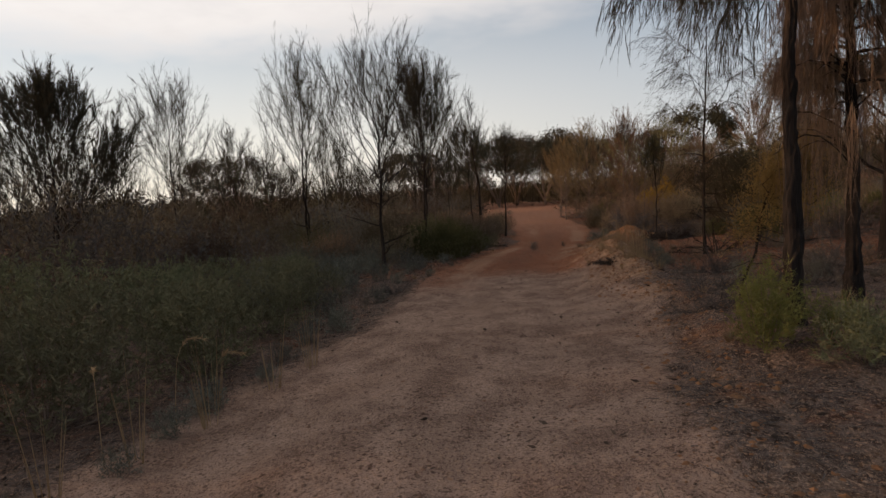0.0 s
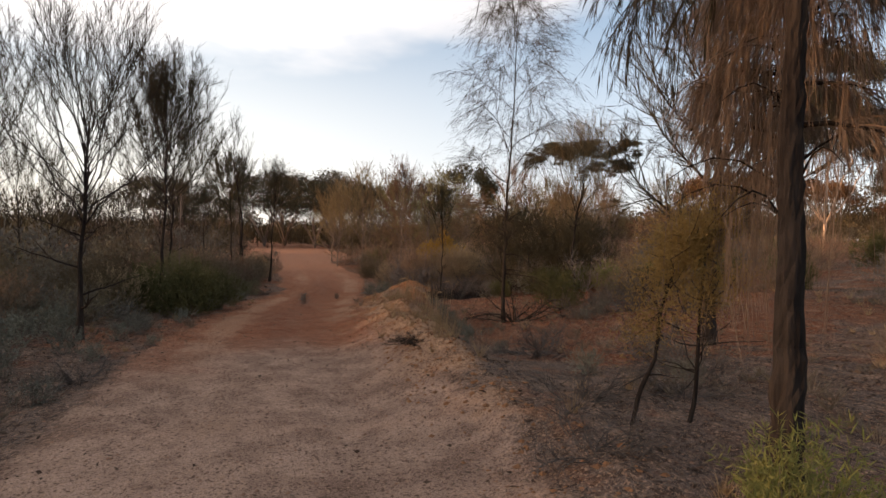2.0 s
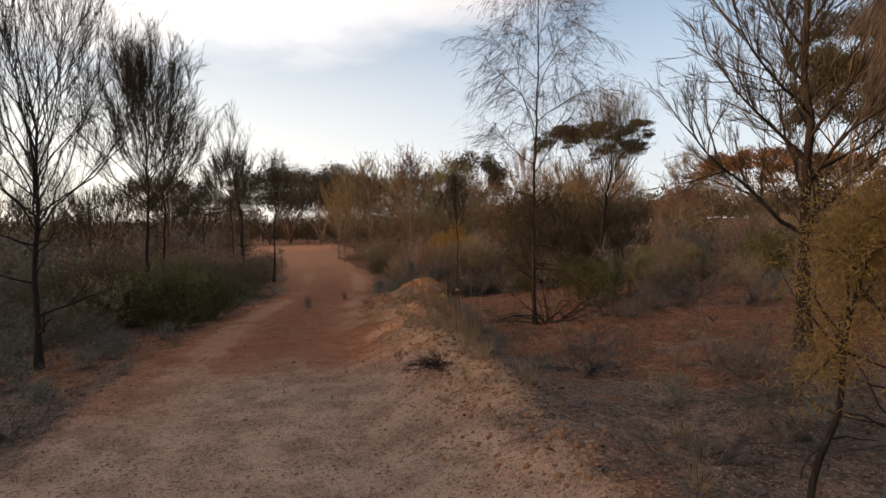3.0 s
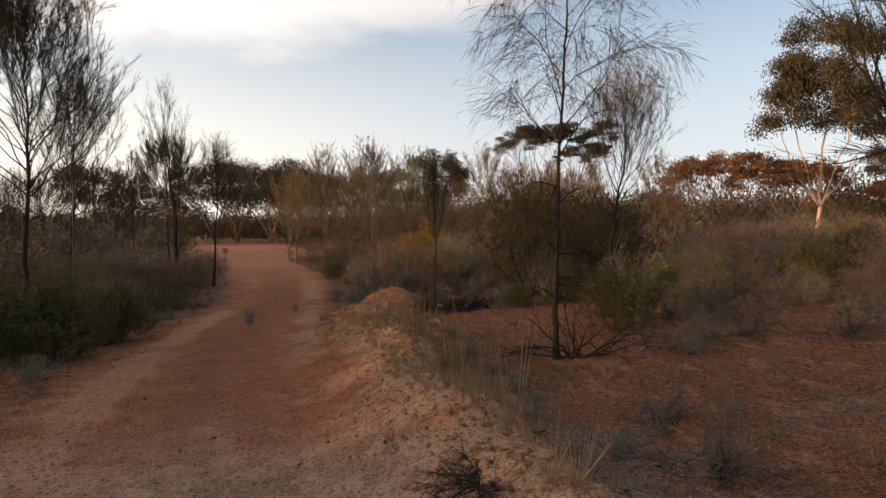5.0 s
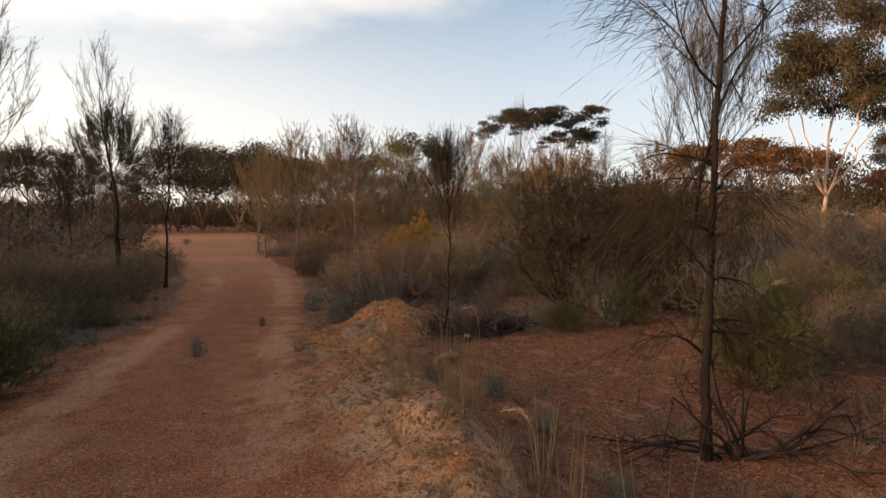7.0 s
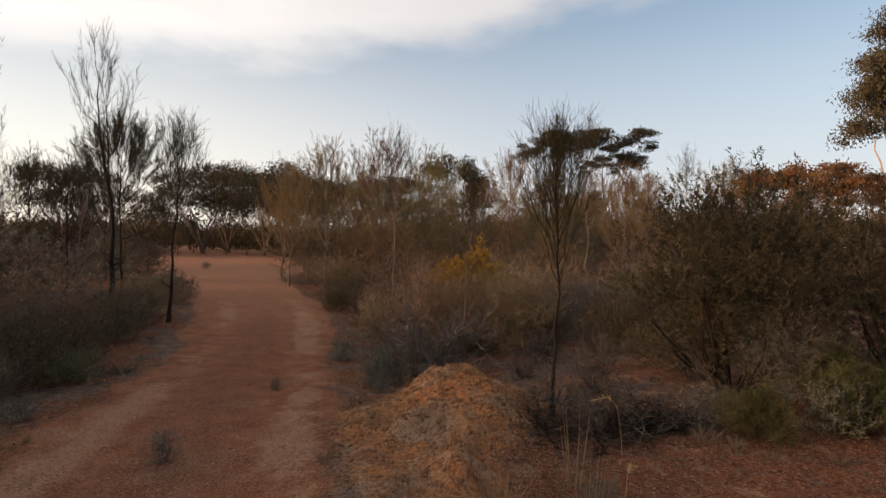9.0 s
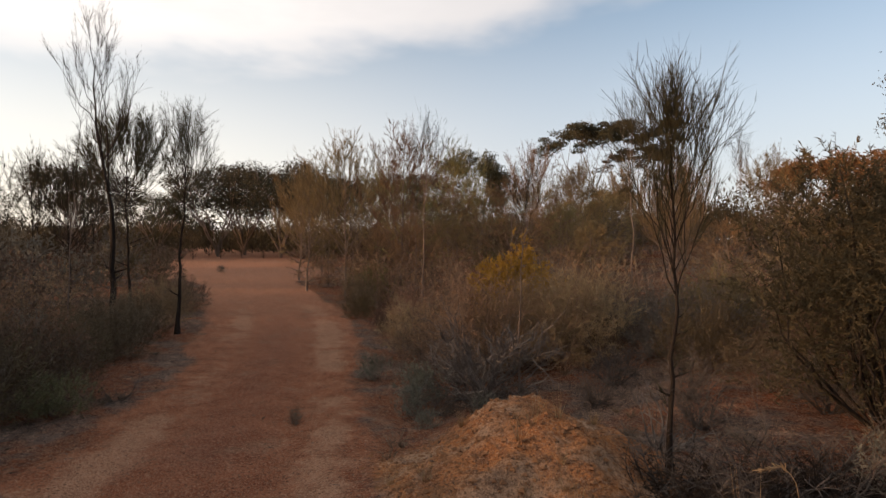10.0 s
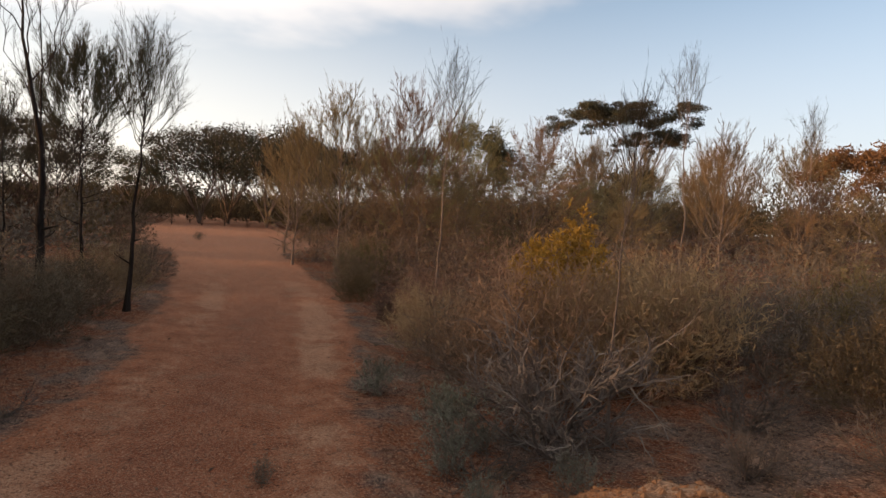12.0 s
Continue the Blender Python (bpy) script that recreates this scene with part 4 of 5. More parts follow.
thin_i = stand(broom_sheoak("sheoak", "thin pale sapling with a sparse narrow crown", 5.3, 27, clear=0.60, R=0.5, limbs=14, twigs=6, sprigs=4, tufts=1, bark=BARK_GREY, girth=0.03, skirt=60, stiff=0.0), 7.6, 29.4)
stand_copy(thin_h, 18.0, 29.6, 1.0, 0.8)
stand_copy(thin_i, 6.95, 23.3, 1.0, 0.62)
stand_copy(thin_i, 0.7, 27.9, 2.0, 0.75)
stand_copy(thin_i, -0.6, 21.6, 3.0, 0.7)
FAR = dict(twigs=8, sprigs=4, tufts=3, tuft=0.22, thick=0.0056, sides=5)
RUST = "bushy rust-brown sheoak with a broad twiggy crown"
cas = stand(broom_sheoak("sheoak", RUST, 6.4, 28, clear=0.22, R=1.75, limbs=36, bark=BARK_GREY, leaf=NEEDLE_RUST, skirt=104, **dict(FAR, tufts=6)), 7.75, 38.9)
cas2 = stand(broom_sheoak("sheoak", "round-crowned brown sheoak thick with soft drooping needles", 4.4, 29, clear=0.04, top=0.8, R=1.5, limbs=30, bark=BARK_GREY, leaf=NEEDLE_RUST, weep=0.35, skirt=112, **dict(FAR, tufts=4)), 12.8, 35.0)
far1 = stand(broom_sheoak("sheoak", SLIM, 6.0, 30, clear=0.36, R=1.2, limbs=24, **dict(FAR, tufts=2)), -9.6, 26.1)
far2 = stand(broom_sheoak("sheoak", "dark bushy sheoak with a low crown", 4.8, 34, clear=0.10, R=1.6, limbs=28, skirt=105, **dict(FAR, tufts=2)), -7.4, 24.1)
for n, (x, y, a, s) in enumerate(((6.6, 41.2, 1, 0.85), (10.7, 39.0, 2.2, 1.1), (13.5, 42.0, 3.3, 1.0), (17.4, 46.6, 4, 1.05), (19.5, 41.0, 5, 0.8), (15.5, 36.0, 0.5, 0.75), (6.9, 46.0, 1.5, 0.8),
                                  (21.5, 46, 2.5, 0.9), (24, 43, 3.5, 0.85), (11.5, 47, 0.9, 0.9), (9.0, 52, 1.9, 0.9), (16.0, 52, 2.8, 1.0), (21, 36, 0.2, 0.7), (26, 35, 1.2, 0.75), (16.5, 31, 2.9, 0.7), (19, 26.5, 3.8, 0.7), (29, 38, 4.4, 0.9), (22, 31, 5.5, 0.65), (12.5, 50, 0.6, 1.0), (8.5, 58, 1.6, 1.1), (14, 58, 2.6, 1.1), (20, 54, 3.6, 1.1), (26, 50, 4.6, 1.0), (31, 47, 5.6, 0.95), (35, 42, 0.1, 0.9), (18, 36.5, 1.1, 0.85), (24, 38.5, 2.1, 0.8))):
    stand_copy((cas, cas2)[n % 2], x, y, a, s)
stand_copy(cas, 9.9, 38.6, 2.9, 1.04)
# soft rust-brown scrub trees below them
for x, y, a, s in ((8.3, 36.4, 0.3, 0.62), (9.6, 35.9, 1.3, 0.7), (11.2, 36.6, 2.3, 0.75), (12.4, 38.6, 3.3, 0.9), (14.6, 40.2, 4.3, 0.95), (16.8, 42.4, 5.3, 1.0), (19.2, 44.2, 0.8, 1.05), (15.2, 46.5, 1.8, 1.1),
                   (22.4, 41.6, 2.8, 0.95), (20.6, 38.4, 3.8, 0.85), (17.6, 38.8, 4.8, 0.8), (25.8, 41.0, 5.8, 0.9), (28.6, 44.6, 0.1, 1.0), (24.2, 47.6, 1.1, 1.1), (9.4, 45.0, 2.1, 0.9), (13.0, 48.5, 3.1, 1.0), (11.6, 43.2, 4.1, 0.85), (7.9, 43.6, 5.1, 0.7), (14.4, 32.4, 0.6, 0.6), (18.6, 33.0, 1.6, 0.65), (16.4, 28.6, 2.6, 0.55)):
    stand_copy(cas2, x, y, a, s)
stand_copy(cas, 26.0, 56.6, 0.7, 1.3)
for n, (x, y, a, s) in enumerate(((-16, 28.2, 1, 1.1), (-13, 30.2, 1.2, 1.0), (-0.9, 36.0, 2, 0.8), (-4.5, 31, 0.4, 0.85), (-5.5, 28, 4, 0.9), (-20, 22, 2, 1.1), (-15, 19, 5, 0.9), (-7.5, 34, 3, 0.85), (-3.0, 41, 2, 0.9),
                                  (-11, 38, 1, 1.0), (-17, 36, 2.2, 1.1), (-6, 45, 3.1, 1.0), (-1.5, 48, 4.1, 0.9), (-23, 31, 0.7, 1.1), (-12.5, 23, 2.6, 0.85), (-6.8, 19.8, 1.6, 0.8), (-2.6, 33, 5.1, 0.75), (-11.5, 17.5, 3.4, 0.8), (-4.8, 23, 2.0, 0.8), (-10, 52, 0.3, 1.1), (-3.5, 55, 1.3, 1.0), (-15, 46, 2.3, 1.1), (-8.5, 40.5, 3.3, 0.9), (-20, 40, 4.3, 1.1), (-26, 38, 5.3, 1.1), (-13.5, 34, 0.8, 0.9), (-4.2, 36.5, 1.8, 0.8), (-2.8, 45.5, 0.5, 0.8), (-3.2, 51, 1.5, 0.9), (-4.5, 62, 2.5, 1.1), (-7, 58, 3.5, 1.1), (-11, 60, 4.5, 1.2), (-8.2, 30.2, 0.9, 0.75), (-14.8, 25, 1.9, 0.8), (-18.5, 31.5, 2.9, 0.9), (-9, 47, 3.9, 0.9), (-5.6, 38.5, 4.9, 0.8))):
    stand_copy((far1, far2)[n % 2], x, y, a, s)

# unseen sheoaks left of the view, added to keep low sun off the first metres
for n, (x, y, a, s) in enumerate(((-10.5, 1.0, 0.3, 1.0), (-12.0, 3.5, 1.3, 1.1), (-10.8, 5.8, 2.3, 1.0), (-12.6, 8.0, 3.3, 1.15), (-11.0, 10.2, 4.3, 1.0), (-14.0, 5.0, 5.3, 1.15), (-14.5, 10.5, 0.8, 1.2), (-13.5, 12.8, 1.8, 1.1), (-15.5, 1.8, 2.8, 1.2), (-16.5, 7.6, 3.8, 1.25), (-17.0, 14.6, 4.8, 1.2), (-18.0, 11.0, 5.8, 1.25), (-13.0, -1.2, 0.5, 1.1), (-17.5, -0.5, 1.5, 1.2), (-13.8, 16.2, 2.5, 1.1))):
    stand_copy((far2, far2, far1)[n % 3], x, y, a, s)

# ---- eucalypts ----
FLAT = "flat-topped mallee eucalypt with pale forking stems"
e1 = stand(gum_tree("mallee_tree", FLAT, 9.5, 31, spread=5.0, stems=9, leaves=14000, leaf_len=0.19, bark=BARK_PINK, clumps=3, branches=4, girth=0.11, clear=0.40, size=(0.105, 0.105, 0.075), dome=0.28, deep=0.38), 8.7, 73.4)
e2 = stand(gum_tree("mallee_tree", "umbrella-crowned mallee eucalypt with thin grey stems", 10.9, 32, spread=3.4, stems=5, clear=0.5, leaves=9000, leaf_len=0.18, bark=BARK_PINK, clumps=2, branches=3, girth=0.09, size=(0.085, 0.085, 0.026), dome=0.08, deep=0.10, steep=(54, 80)), 35.4, 56.2)
rust_gum = stand(gum_tree("mallee_tree", "broad mallee eucalypt with a low rust-brown crown", 6.0, 35, spread=5.0, stems=6, leaves=11000, leaf=LEAF_RUST, bark=BARK_GREY, clear=0.35, leaf_len=0.17, clumps=3, girth=0.10, size=(0.12, 0.12, 0.05)), 34.5, 37.5)
for n, (x, y, a, s) in enumerate(((3.2, 75.8, 1, 0.92), (13.5, 80, 4, 0.95), (-6.5, 68, 3, 0.8), (5.8, 80, 2.5, 1.04), (-2.0, 77, 0.5, 0.72), (-24, 58, 2, 0.8), (21, 66, 2.2, 0.8), (50, 30, 0.2, 0.7), (11.4, 75.5, 4.4, 0.9))):
    stand_copy(e1, x, y, a, s)
for x, y, a, s in ((32.0, 58.6, 5, 0.98), (39.5, 60, 1.4, 0.85)):
    stand_copy(e2, x, y, a, s)
for x, y, a, s in ((46, 42, 3, 1.0), (52, 36, 4, 0.75)):
    stand_copy(rust_gum, x, y, a, s)
round_gum = stand(gum_tree("mallee_tree", "dark round-crowned eucalypt behind the brown sheoaks", 8.2, 36, flat=False, spread=2.6, stems=4, leaves=9000, leaf_len=0.19, clumps=2, branches=4, girth=0.11, clear=0.5, bark=BARK_GREY, size=(0.11, 0.11, 0.09)), 23.3, 60.3)
stand_copy(round_gum, 24.6, 44.4, 1.1, 0.52)
stand_copy(round_gum, 13.6, 62.0, 2.1, 0.8)
gum = stand(salmon_gum("tall salmon gum with smooth pinkish stems and dark leaf clumps", 14.6, 33), 39, 34.4)
stand_copy(gum, 44.5, 31.5, 2.0, 0.62)


# ---- the wooded distance, all round ----
def far_woods():
    rng_ = np.random.RandomState(91)
    w, c, u = Twigs(), Twigs(), Twigs()
    for n in range(500):
        seen = n < 400
        a = rng_.uniform(-0.95, 1.35) if seen else rng_.uniform(1.35, 5.33)
        d = rng_.uniform(85, 230)
        x, y = 5 + math.sin(a) * d, 25 + math.cos(a) * d
        z, h = ground_z(x, y) - 0.2, rng_.uniform(3.0, 7.5)
        w.tube([(x, y, z), (x + rng_.normal() * 0.4, y, z + h * 0.5), (x + rng_.normal() * 0.8, y, z + h * 0.85)], [0.2, 0.14, 0.06], 4)
        m = 260 if seen else 50
        ball = unit(rng_.normal(size=(m, 3))) * rng_.rand(m, 1) ** 0.4 * np.array([2.4 + rng_.rand() * 2.2, 2.4 + rng_.rand() * 2.2, h * 0.34])
        c.blades(np.array([x, y, z + h * 0.62]) + ball, rng_.normal(size=(m, 3)), 0.50 if seen else 1.3, 0.12 if seen else 0.45, rng_)
    for n in range(860):
        seen = n < 640
        a = rng_.uniform(-0.95, 1.35) if seen else rng_.uniform(1.35, 5.33)
        d = rng_.uniform(48, 110)
        x, y = 5 + math.sin(a) * d, 25 + math.cos(a) * d
        if abs(x - 3) < 9 and 25 < y < 76:
            continue
        z, h = ground_z(x, y) - 0.2, 1.8 + 1.6 * rng_.rand() + 7.0 * max(0.0, float(bumps(np.array(x), np.array(y), 11.0)) + 0.12)
        m = 220 if seen else 30
        ball = unit(rng_.normal(size=(m, 3))) * rng_.rand(m, 1) ** 0.4 * np.array([1.6 + 1.4 * rng_.rand(), 1.6 + 1.4 * rng_.rand(), h * 0.5])
        u.blades(np.array([x, y, z + h * 0.5]) + ball, rng_.normal(size=(m, 3)) * 0.6 + np.array([0, 0, 0.8]), 0.50 if seen else 1.1, 0.065 if seen else 0.32, rng_)
    tagged(new("far_woods", c.mesh("far_woods", LEAF_GUM)), "low dark woodland along the horizon", "woodland", kind="stuff")
    tagged(new("far_scrub", u.mesh("far_scrub", LEAF_BROWN)), "brown scrub under the distant woodland", "scrub", kind="stuff")
    tagged(new("far_trunks", w.mesh("far_trunks", BARK_GREY)), "grey trunks of the woodland along the horizon", "woodland", kind="stuff")


far_woods()

# ---- bushes ----
GREEN = "rounded green bush with soft upright foliage"
GREY = "grey-brown shrub with fine dry twigs"
NEAR = dict(sprigs=680, tufts=12, leaf_len=0.060, leaf_r=0.0066, stems=26, up=0.9, sprig_len=0.15)
g1 = stand(shrub("green_bush", GREEN, 1.55, 1.1, 41, LEAF_GREEN, **NEAR), -2.45, 5.3)
g2 = stand(shrub("green_bush", "low spreading green bush with olive foliage", 1.4, 1.15, 48, LEAF_GREEN, lobes=9, **NEAR), -2.0, 6.9)
for n, (x, y, a, s) in enumerate(((-1.9, 8.5, 1, 0.85), (-3.0, 3.7, 3, 0.95), (-1.9, 10.0, 4, 0.75), (-3.6, 8.6, 5, 1.0), (-4.3, 5.6, 0.5, 1.15), (-2.5, 11.6, 0, 0.7), (-4.0, 7.0, 2.2, 1.05), (-2.3, 2.3, 1.0, 0.7), (-0.9, 19.3, 1.0, 0.75), (-3.6, 10.4, 1.0, 0.9))):
    stand_copy((g1, g2)[n % 2], x, y, a, s)
lime = stand(shrub("lime_bush", "bright lime-green feathery young bush", 0.72, 0.42, 42, LEAF_LIME, sprigs=240, tufts=22, leaf_len=0.045, leaf_r=0.0032, sprig_len=0.16, up=1.0, lobes=7, low=0.15), 2.95, 5.45)
stand_copy(lime, 3.45, 5.25, 1.2, 0.6)
stand(shrub("green_bush", "small dark green bush spreading on the litter", 0.42, 0.42, 49, LEAF_GREEN, sprigs=130, tufts=22, leaf_len=0.045, sprig_len=0.13), 3.35, 4.95)
stand_copy(lime, 9.7, 16.5, 2.0, 1.25)
LOD = dict(sprigs=210, tufts=11, leaf_len=0.085, leaf_r=0.0080, sprig_len=0.24, stems=18, up=0.6)
d1 = stand(shrub("grey_shrub", GREY, 1.5, 1.3, 43, LEAF_GREY, **LOD), -2.4, 26.6)
d2 = stand(shrub("grey_shrub", "straggly pale brown shrub with a dense twiggy crown", 1.7, 1.35, 44, LEAF_HAZE, **LOD), 11.8, 30.0)
d3 = stand(shrub("grey_shrub", "low grey-green saltbush with a ragged outline", 1.0, 1.3, 50, LEAF_GREY, lobes=9, **LOD), -2.2, 15.6)
for n, (x, y, a, s) in enumerate(((2.0, 35.3, 4, 0.75), (-1.4, 28.5, 5, 1.2), (-1.8, 22, 0.3, 1.0), (-2.9, 19.5, 1.7, 0.9), (8.0, 35.5, 3, 1.3), (7.3, 42, 4, 1.1),
                                  (8.4, 31.5, 1, 1.2), (10.8, 27.5, 5, 1.2), (9.6, 33.5, 0.4, 1.1), (8.6, 39, 1.4, 1.1), (13.2, 23.5, 1.3, 1.1), (11.3, 31.0, 0.7, 1.25), (12.5, 28.4, 2.7, 1.2), (9.9, 30.2, 3.7, 1.1), (13.6, 33.0, 4.7, 1.3), (14.8, 27.0, 5.7, 1.2), (11.2, 25.4, 1.2, 1.0), (10.5, 35.4, 2.2, 1.2), (15.8, 24.2, 3.3, 1.2), (-0.6, 32.2, 1.3, 1.2), (-2.5, 25.8, 2.3, 1.2), (-3.6, 22.6, 3.3, 1.1), (-1.4, 17.4, 4.3, 0.8), (-2.6, 14.3, 5.3, 0.75), (12.5, 17.5, 1, 0.75), (14, 20.8, 2, 0.95), (16, 18.5, 3, 0.85), (13, 14.5, 5, 0.6), (18, 22, 0, 1.05), (15.5, 16, 2, 0.7), (21, 25, 1, 1.0), (22, 21, 3, 0.9), (25, 26, 4, 1.1), (28, 30, 5, 1.15), (19, 18, 1, 0.8), (30, 26, 2, 0.9), (32, 31, 3, 1.1))):
    stand_copy((d1, d2, d2)[n % 3], x, y, a, s)
OFF = dict(sprigs=150, tufts=9, leaf_len=0.11, leaf_r=0.0135, sprig_len=0.28, stems=8)
o1 = stand(shrub("grey_shrub", GREY, 1.5, 1.3, 63, LEAF_GREY, **OFF), -6.5, 33)
o2 = stand(shrub("grey_shrub", "straggly brown shrub with a dense twiggy crown", 1.7, 1.35, 64, LEAF_BROWN, **OFF), 24, 33)
low_bush = stand(shrub("saltbush", "low grey-green saltbush on the leaf litter", 0.5, 0.42, 65, LEAF_SALT, sprigs=120, tufts=12, leaf_len=0.035, leaf_r=0.004, sprig_len=0.11, lobes=6, stems=10), -1.1, 12.4)
f1 = stand(shrub("grey_shrub", "fine-leaved pale brown shrub with a soft hazy crown", 1.5, 1.2, 56, LEAF_HAZE, sprigs=450, tufts=13, leaf_len=0.10, leaf_r=0.0040, sprig_len=0.34, up=0.9, stems=40), 8.3, 24.9)
f2 = stand(shrub("grey_shrub", "fine-leaved grey-green shrub beside the track", 1.35, 1.2, 57, LEAF_GREY, sprigs=450, tufts=13, leaf_len=0.10, leaf_r=0.0040, sprig_len=0.3, lobes=8, stems=30, up=0.9), 0.3, 27.3)
for n, (x, y, a, s) in enumerate(((7.3, 26.7, 3, 0.85), (1.0, 29.9, 2, 1.1), (9.3, 26.2, 4, 1.1), (0.0, 24.6, 1, 1.1), (7.7, 28.9, 0.2, 1.0), (9.9, 24.0, 2.2, 1.0), (-0.3, 20.8, 3.2, 0.8), (8.7, 18.8, 4.2, 0.75), (1.6, 32.6, 5.2, 1.05), (10.4, 28.3, 0.9, 1.3), (-0.2, 22.4, 2.9, 0.8), (0.2, 23.3, 2.0, 0.8), (0.1, 25.8, 1.0, 1.1), (2.0, 36.2, 2.5, 0.9))):
    stand_copy((f1, f2)[n % 2], x, y, a, s)
for x, y, a, s in ((7.4, 13.3, 0.3, 0.4), (10.9, 16.0, 1.3, 0.55), (4.7, 14.6, 2.3, 0.22), (4.9, 14.1, 2.6, 0.2), (1.1, 22.6, 2.0, 0.3), (0.7, 21.8, 1.0, 0.4), (6.1, 24.9, 1.9, 0.35), (5.9, 23.6, 0.9, 0.3), (3.4, 52, 0.9, 0.45), (7.6, 18.7, 1.4, 0.45), (8.2, 18.0, 2.4, 0.5), (-1.7, 13.1, 1, 0.5), (-0.55, 13.4, 2, 0.3), (-0.5, 14.6, 3, 0.36), (-1.0, 15.6, 4, 0.5), (-2.2, 12.3, 5, 0.6), (0.0, 15.7, 0.6, 0.3), (-1.9, 14.8, 1.6, 0.6), (-1.3, 11.2, 2.6, 0.35), (-3.0, 13.0, 3.6, 0.7), (-0.7, 11.9, 4.6, 0.25), (-2.8, 16.3, 5.6, 0.7), (0.35, 18.6, 0.2, 0.35), (-0.1, 12.9, 1.2, 0.18), (0.6, 20.8, 2.2, 0.3), (-2.4, 9.6, 0.4, 0.6), (-1.2, 9.4, 1.4, 0.45), (-1.7, 10.6, 2.4, 0.5), (-2.9, 11.2, 3.4, 0.7), (-0.8, 10.3, 4.4, 0.3), (-1.9, 12.0, 5.4, 0.6), (-0.4, 13.9, 0.9, 0.35), (-1.4, 13.9, 1.9, 0.5), (-2.4, 13.6, 2.9, 0.6), (-0.9, 8.3, 3.9, 0.35), (-3.4, 14.4, 4.9, 0.75), (4.3, 12.2, 0.3, 0.25), (4.7, 13.2, 1.3, 0.22), (4.5, 11.4, 2.3, 0.2), (5.1, 15.3, 3.3, 0.24), (5.2, 16.4, 4.3, 0.28), (4.9, 17.2, 5.3, 0.2), (5.6, 17.9, 0.7, 0.25), (5.5, 9.4, 0.1, 0.3), (4.4, 9.0, 1.1, 0.28), (4.9, 8.2, 2.1, 0.3), (6.9, 13.2, 3.1, 0.25)):
    stand_copy(low_bush, x, y, a, s * 2.6)
for n, (x, y, a, s) in enumerate(((-3, 30, 0, 1.5), (-10, 31, 2, 1.7), (-3.2, 38.5, 3, 1.8), (-7, 41, 4, 2.0), (-12, 40, 5, 2.0), (-2.6, 47.5, 0.5, 1.8), (-6, 50, 1.5, 2.0), (-11, 46, 2.5, 2.0), (-16.5, 33, 3.5, 1.9), (-8, 26.6, 4.5, 1.4), (-12, 27, 5.5, 1.6), (-5.2, 25.2, 0.9, 1.3), (-2.5, 56, 1.9, 1.9), (-18, 26, 2.9, 1.7),
                                  (27.5, 36, 1, 1.7), (31, 34.5, 2, 1.6), (35, 34, 3, 1.6), (38.5, 37, 4, 1.8), (26, 45, 5, 1.9), (32, 41, 0.5, 1.8), (20, 39.5, 1.5, 1.7), (16.5, 40.5, 2.5, 1.7), (13.2, 45.5, 3.5, 1.8), (10, 43, 4.5, 1.6), (42, 35, 5.5, 1.7), (14.5, 38.5, 0.3, 1.5), (22.5, 42, 1.3, 1.8), (12, 53.5, 2.3, 2.0))):
    stand_copy((o1, o2)[n % 2], x, y, a, s)
rng = np.random.RandomState(77)
spots = 0
while spots < 70:
    x, y = rng.uniform(-24, 34), rng.uniform(9, 58)
    c, hw = float(along(CENTRE, y)), float(half_width(y))
    if abs(x - c) < hw + 1.7 or (x > c and y < 23 and x < 13) or (x > 5 and y < 15) or (x > 20 and y < 28) or (x < -8 and y < 12) or (x < c and y < 20 and x > -2.2):
        continue
    stand_copy(((o1, o2, o1, o2) if y > 30 or abs(x - 4) > 13 else (d1, o2, d3, o2))[spots % 4], x, y, rng.rand() * 6.28, rng.uniform(0.7, 1.35))
    spots += 1
for n, (x, y, a, s) in enumerate(((-3.8, 20.6, 0.4, 1.35), (-5.6, 18.2, 1.4, 1.4), (-7.2, 16.4, 2.4, 1.5), (-5.0, 21.8, 3.4, 1.6), (-7.6, 21.0, 4.4, 1.7), (-9.4, 18.4, 5.4, 1.7), (-11.8, 20.4, 0.9, 1.8), (-8.6, 23.6, 1.9, 1.8), (-6.2, 24.6, 2.9, 1.7), (-3.4, 24.2, 3.9, 1.5), (-11.4, 24.8, 4.9, 1.9), (-14.0, 22.0, 5.9, 1.9), (-5.8, 27.0, 0.2, 1.7), (-3.2, 28.4, 1.2, 1.6), (-9.6, 28.6, 2.2, 1.9), (-13.4, 27.6, 3.2, 2.0), (-2.4, 31.2, 4.2, 1.6), (-6.0, 31.0, 5.2, 1.9), (-1.4, 34.8, 0.7, 1.5), (-4.4, 34.4, 1.7, 1.8), (-16.4, 24.4, 2.7, 2.0), (-1.2, 40.5, 3.7, 1.6), (-0.8, 44.5, 4.7, 1.6), (-0.6, 50.0, 5.7, 1.6))):
    stand_copy((o1, o2, o1)[n % 3], x, y, a, s)
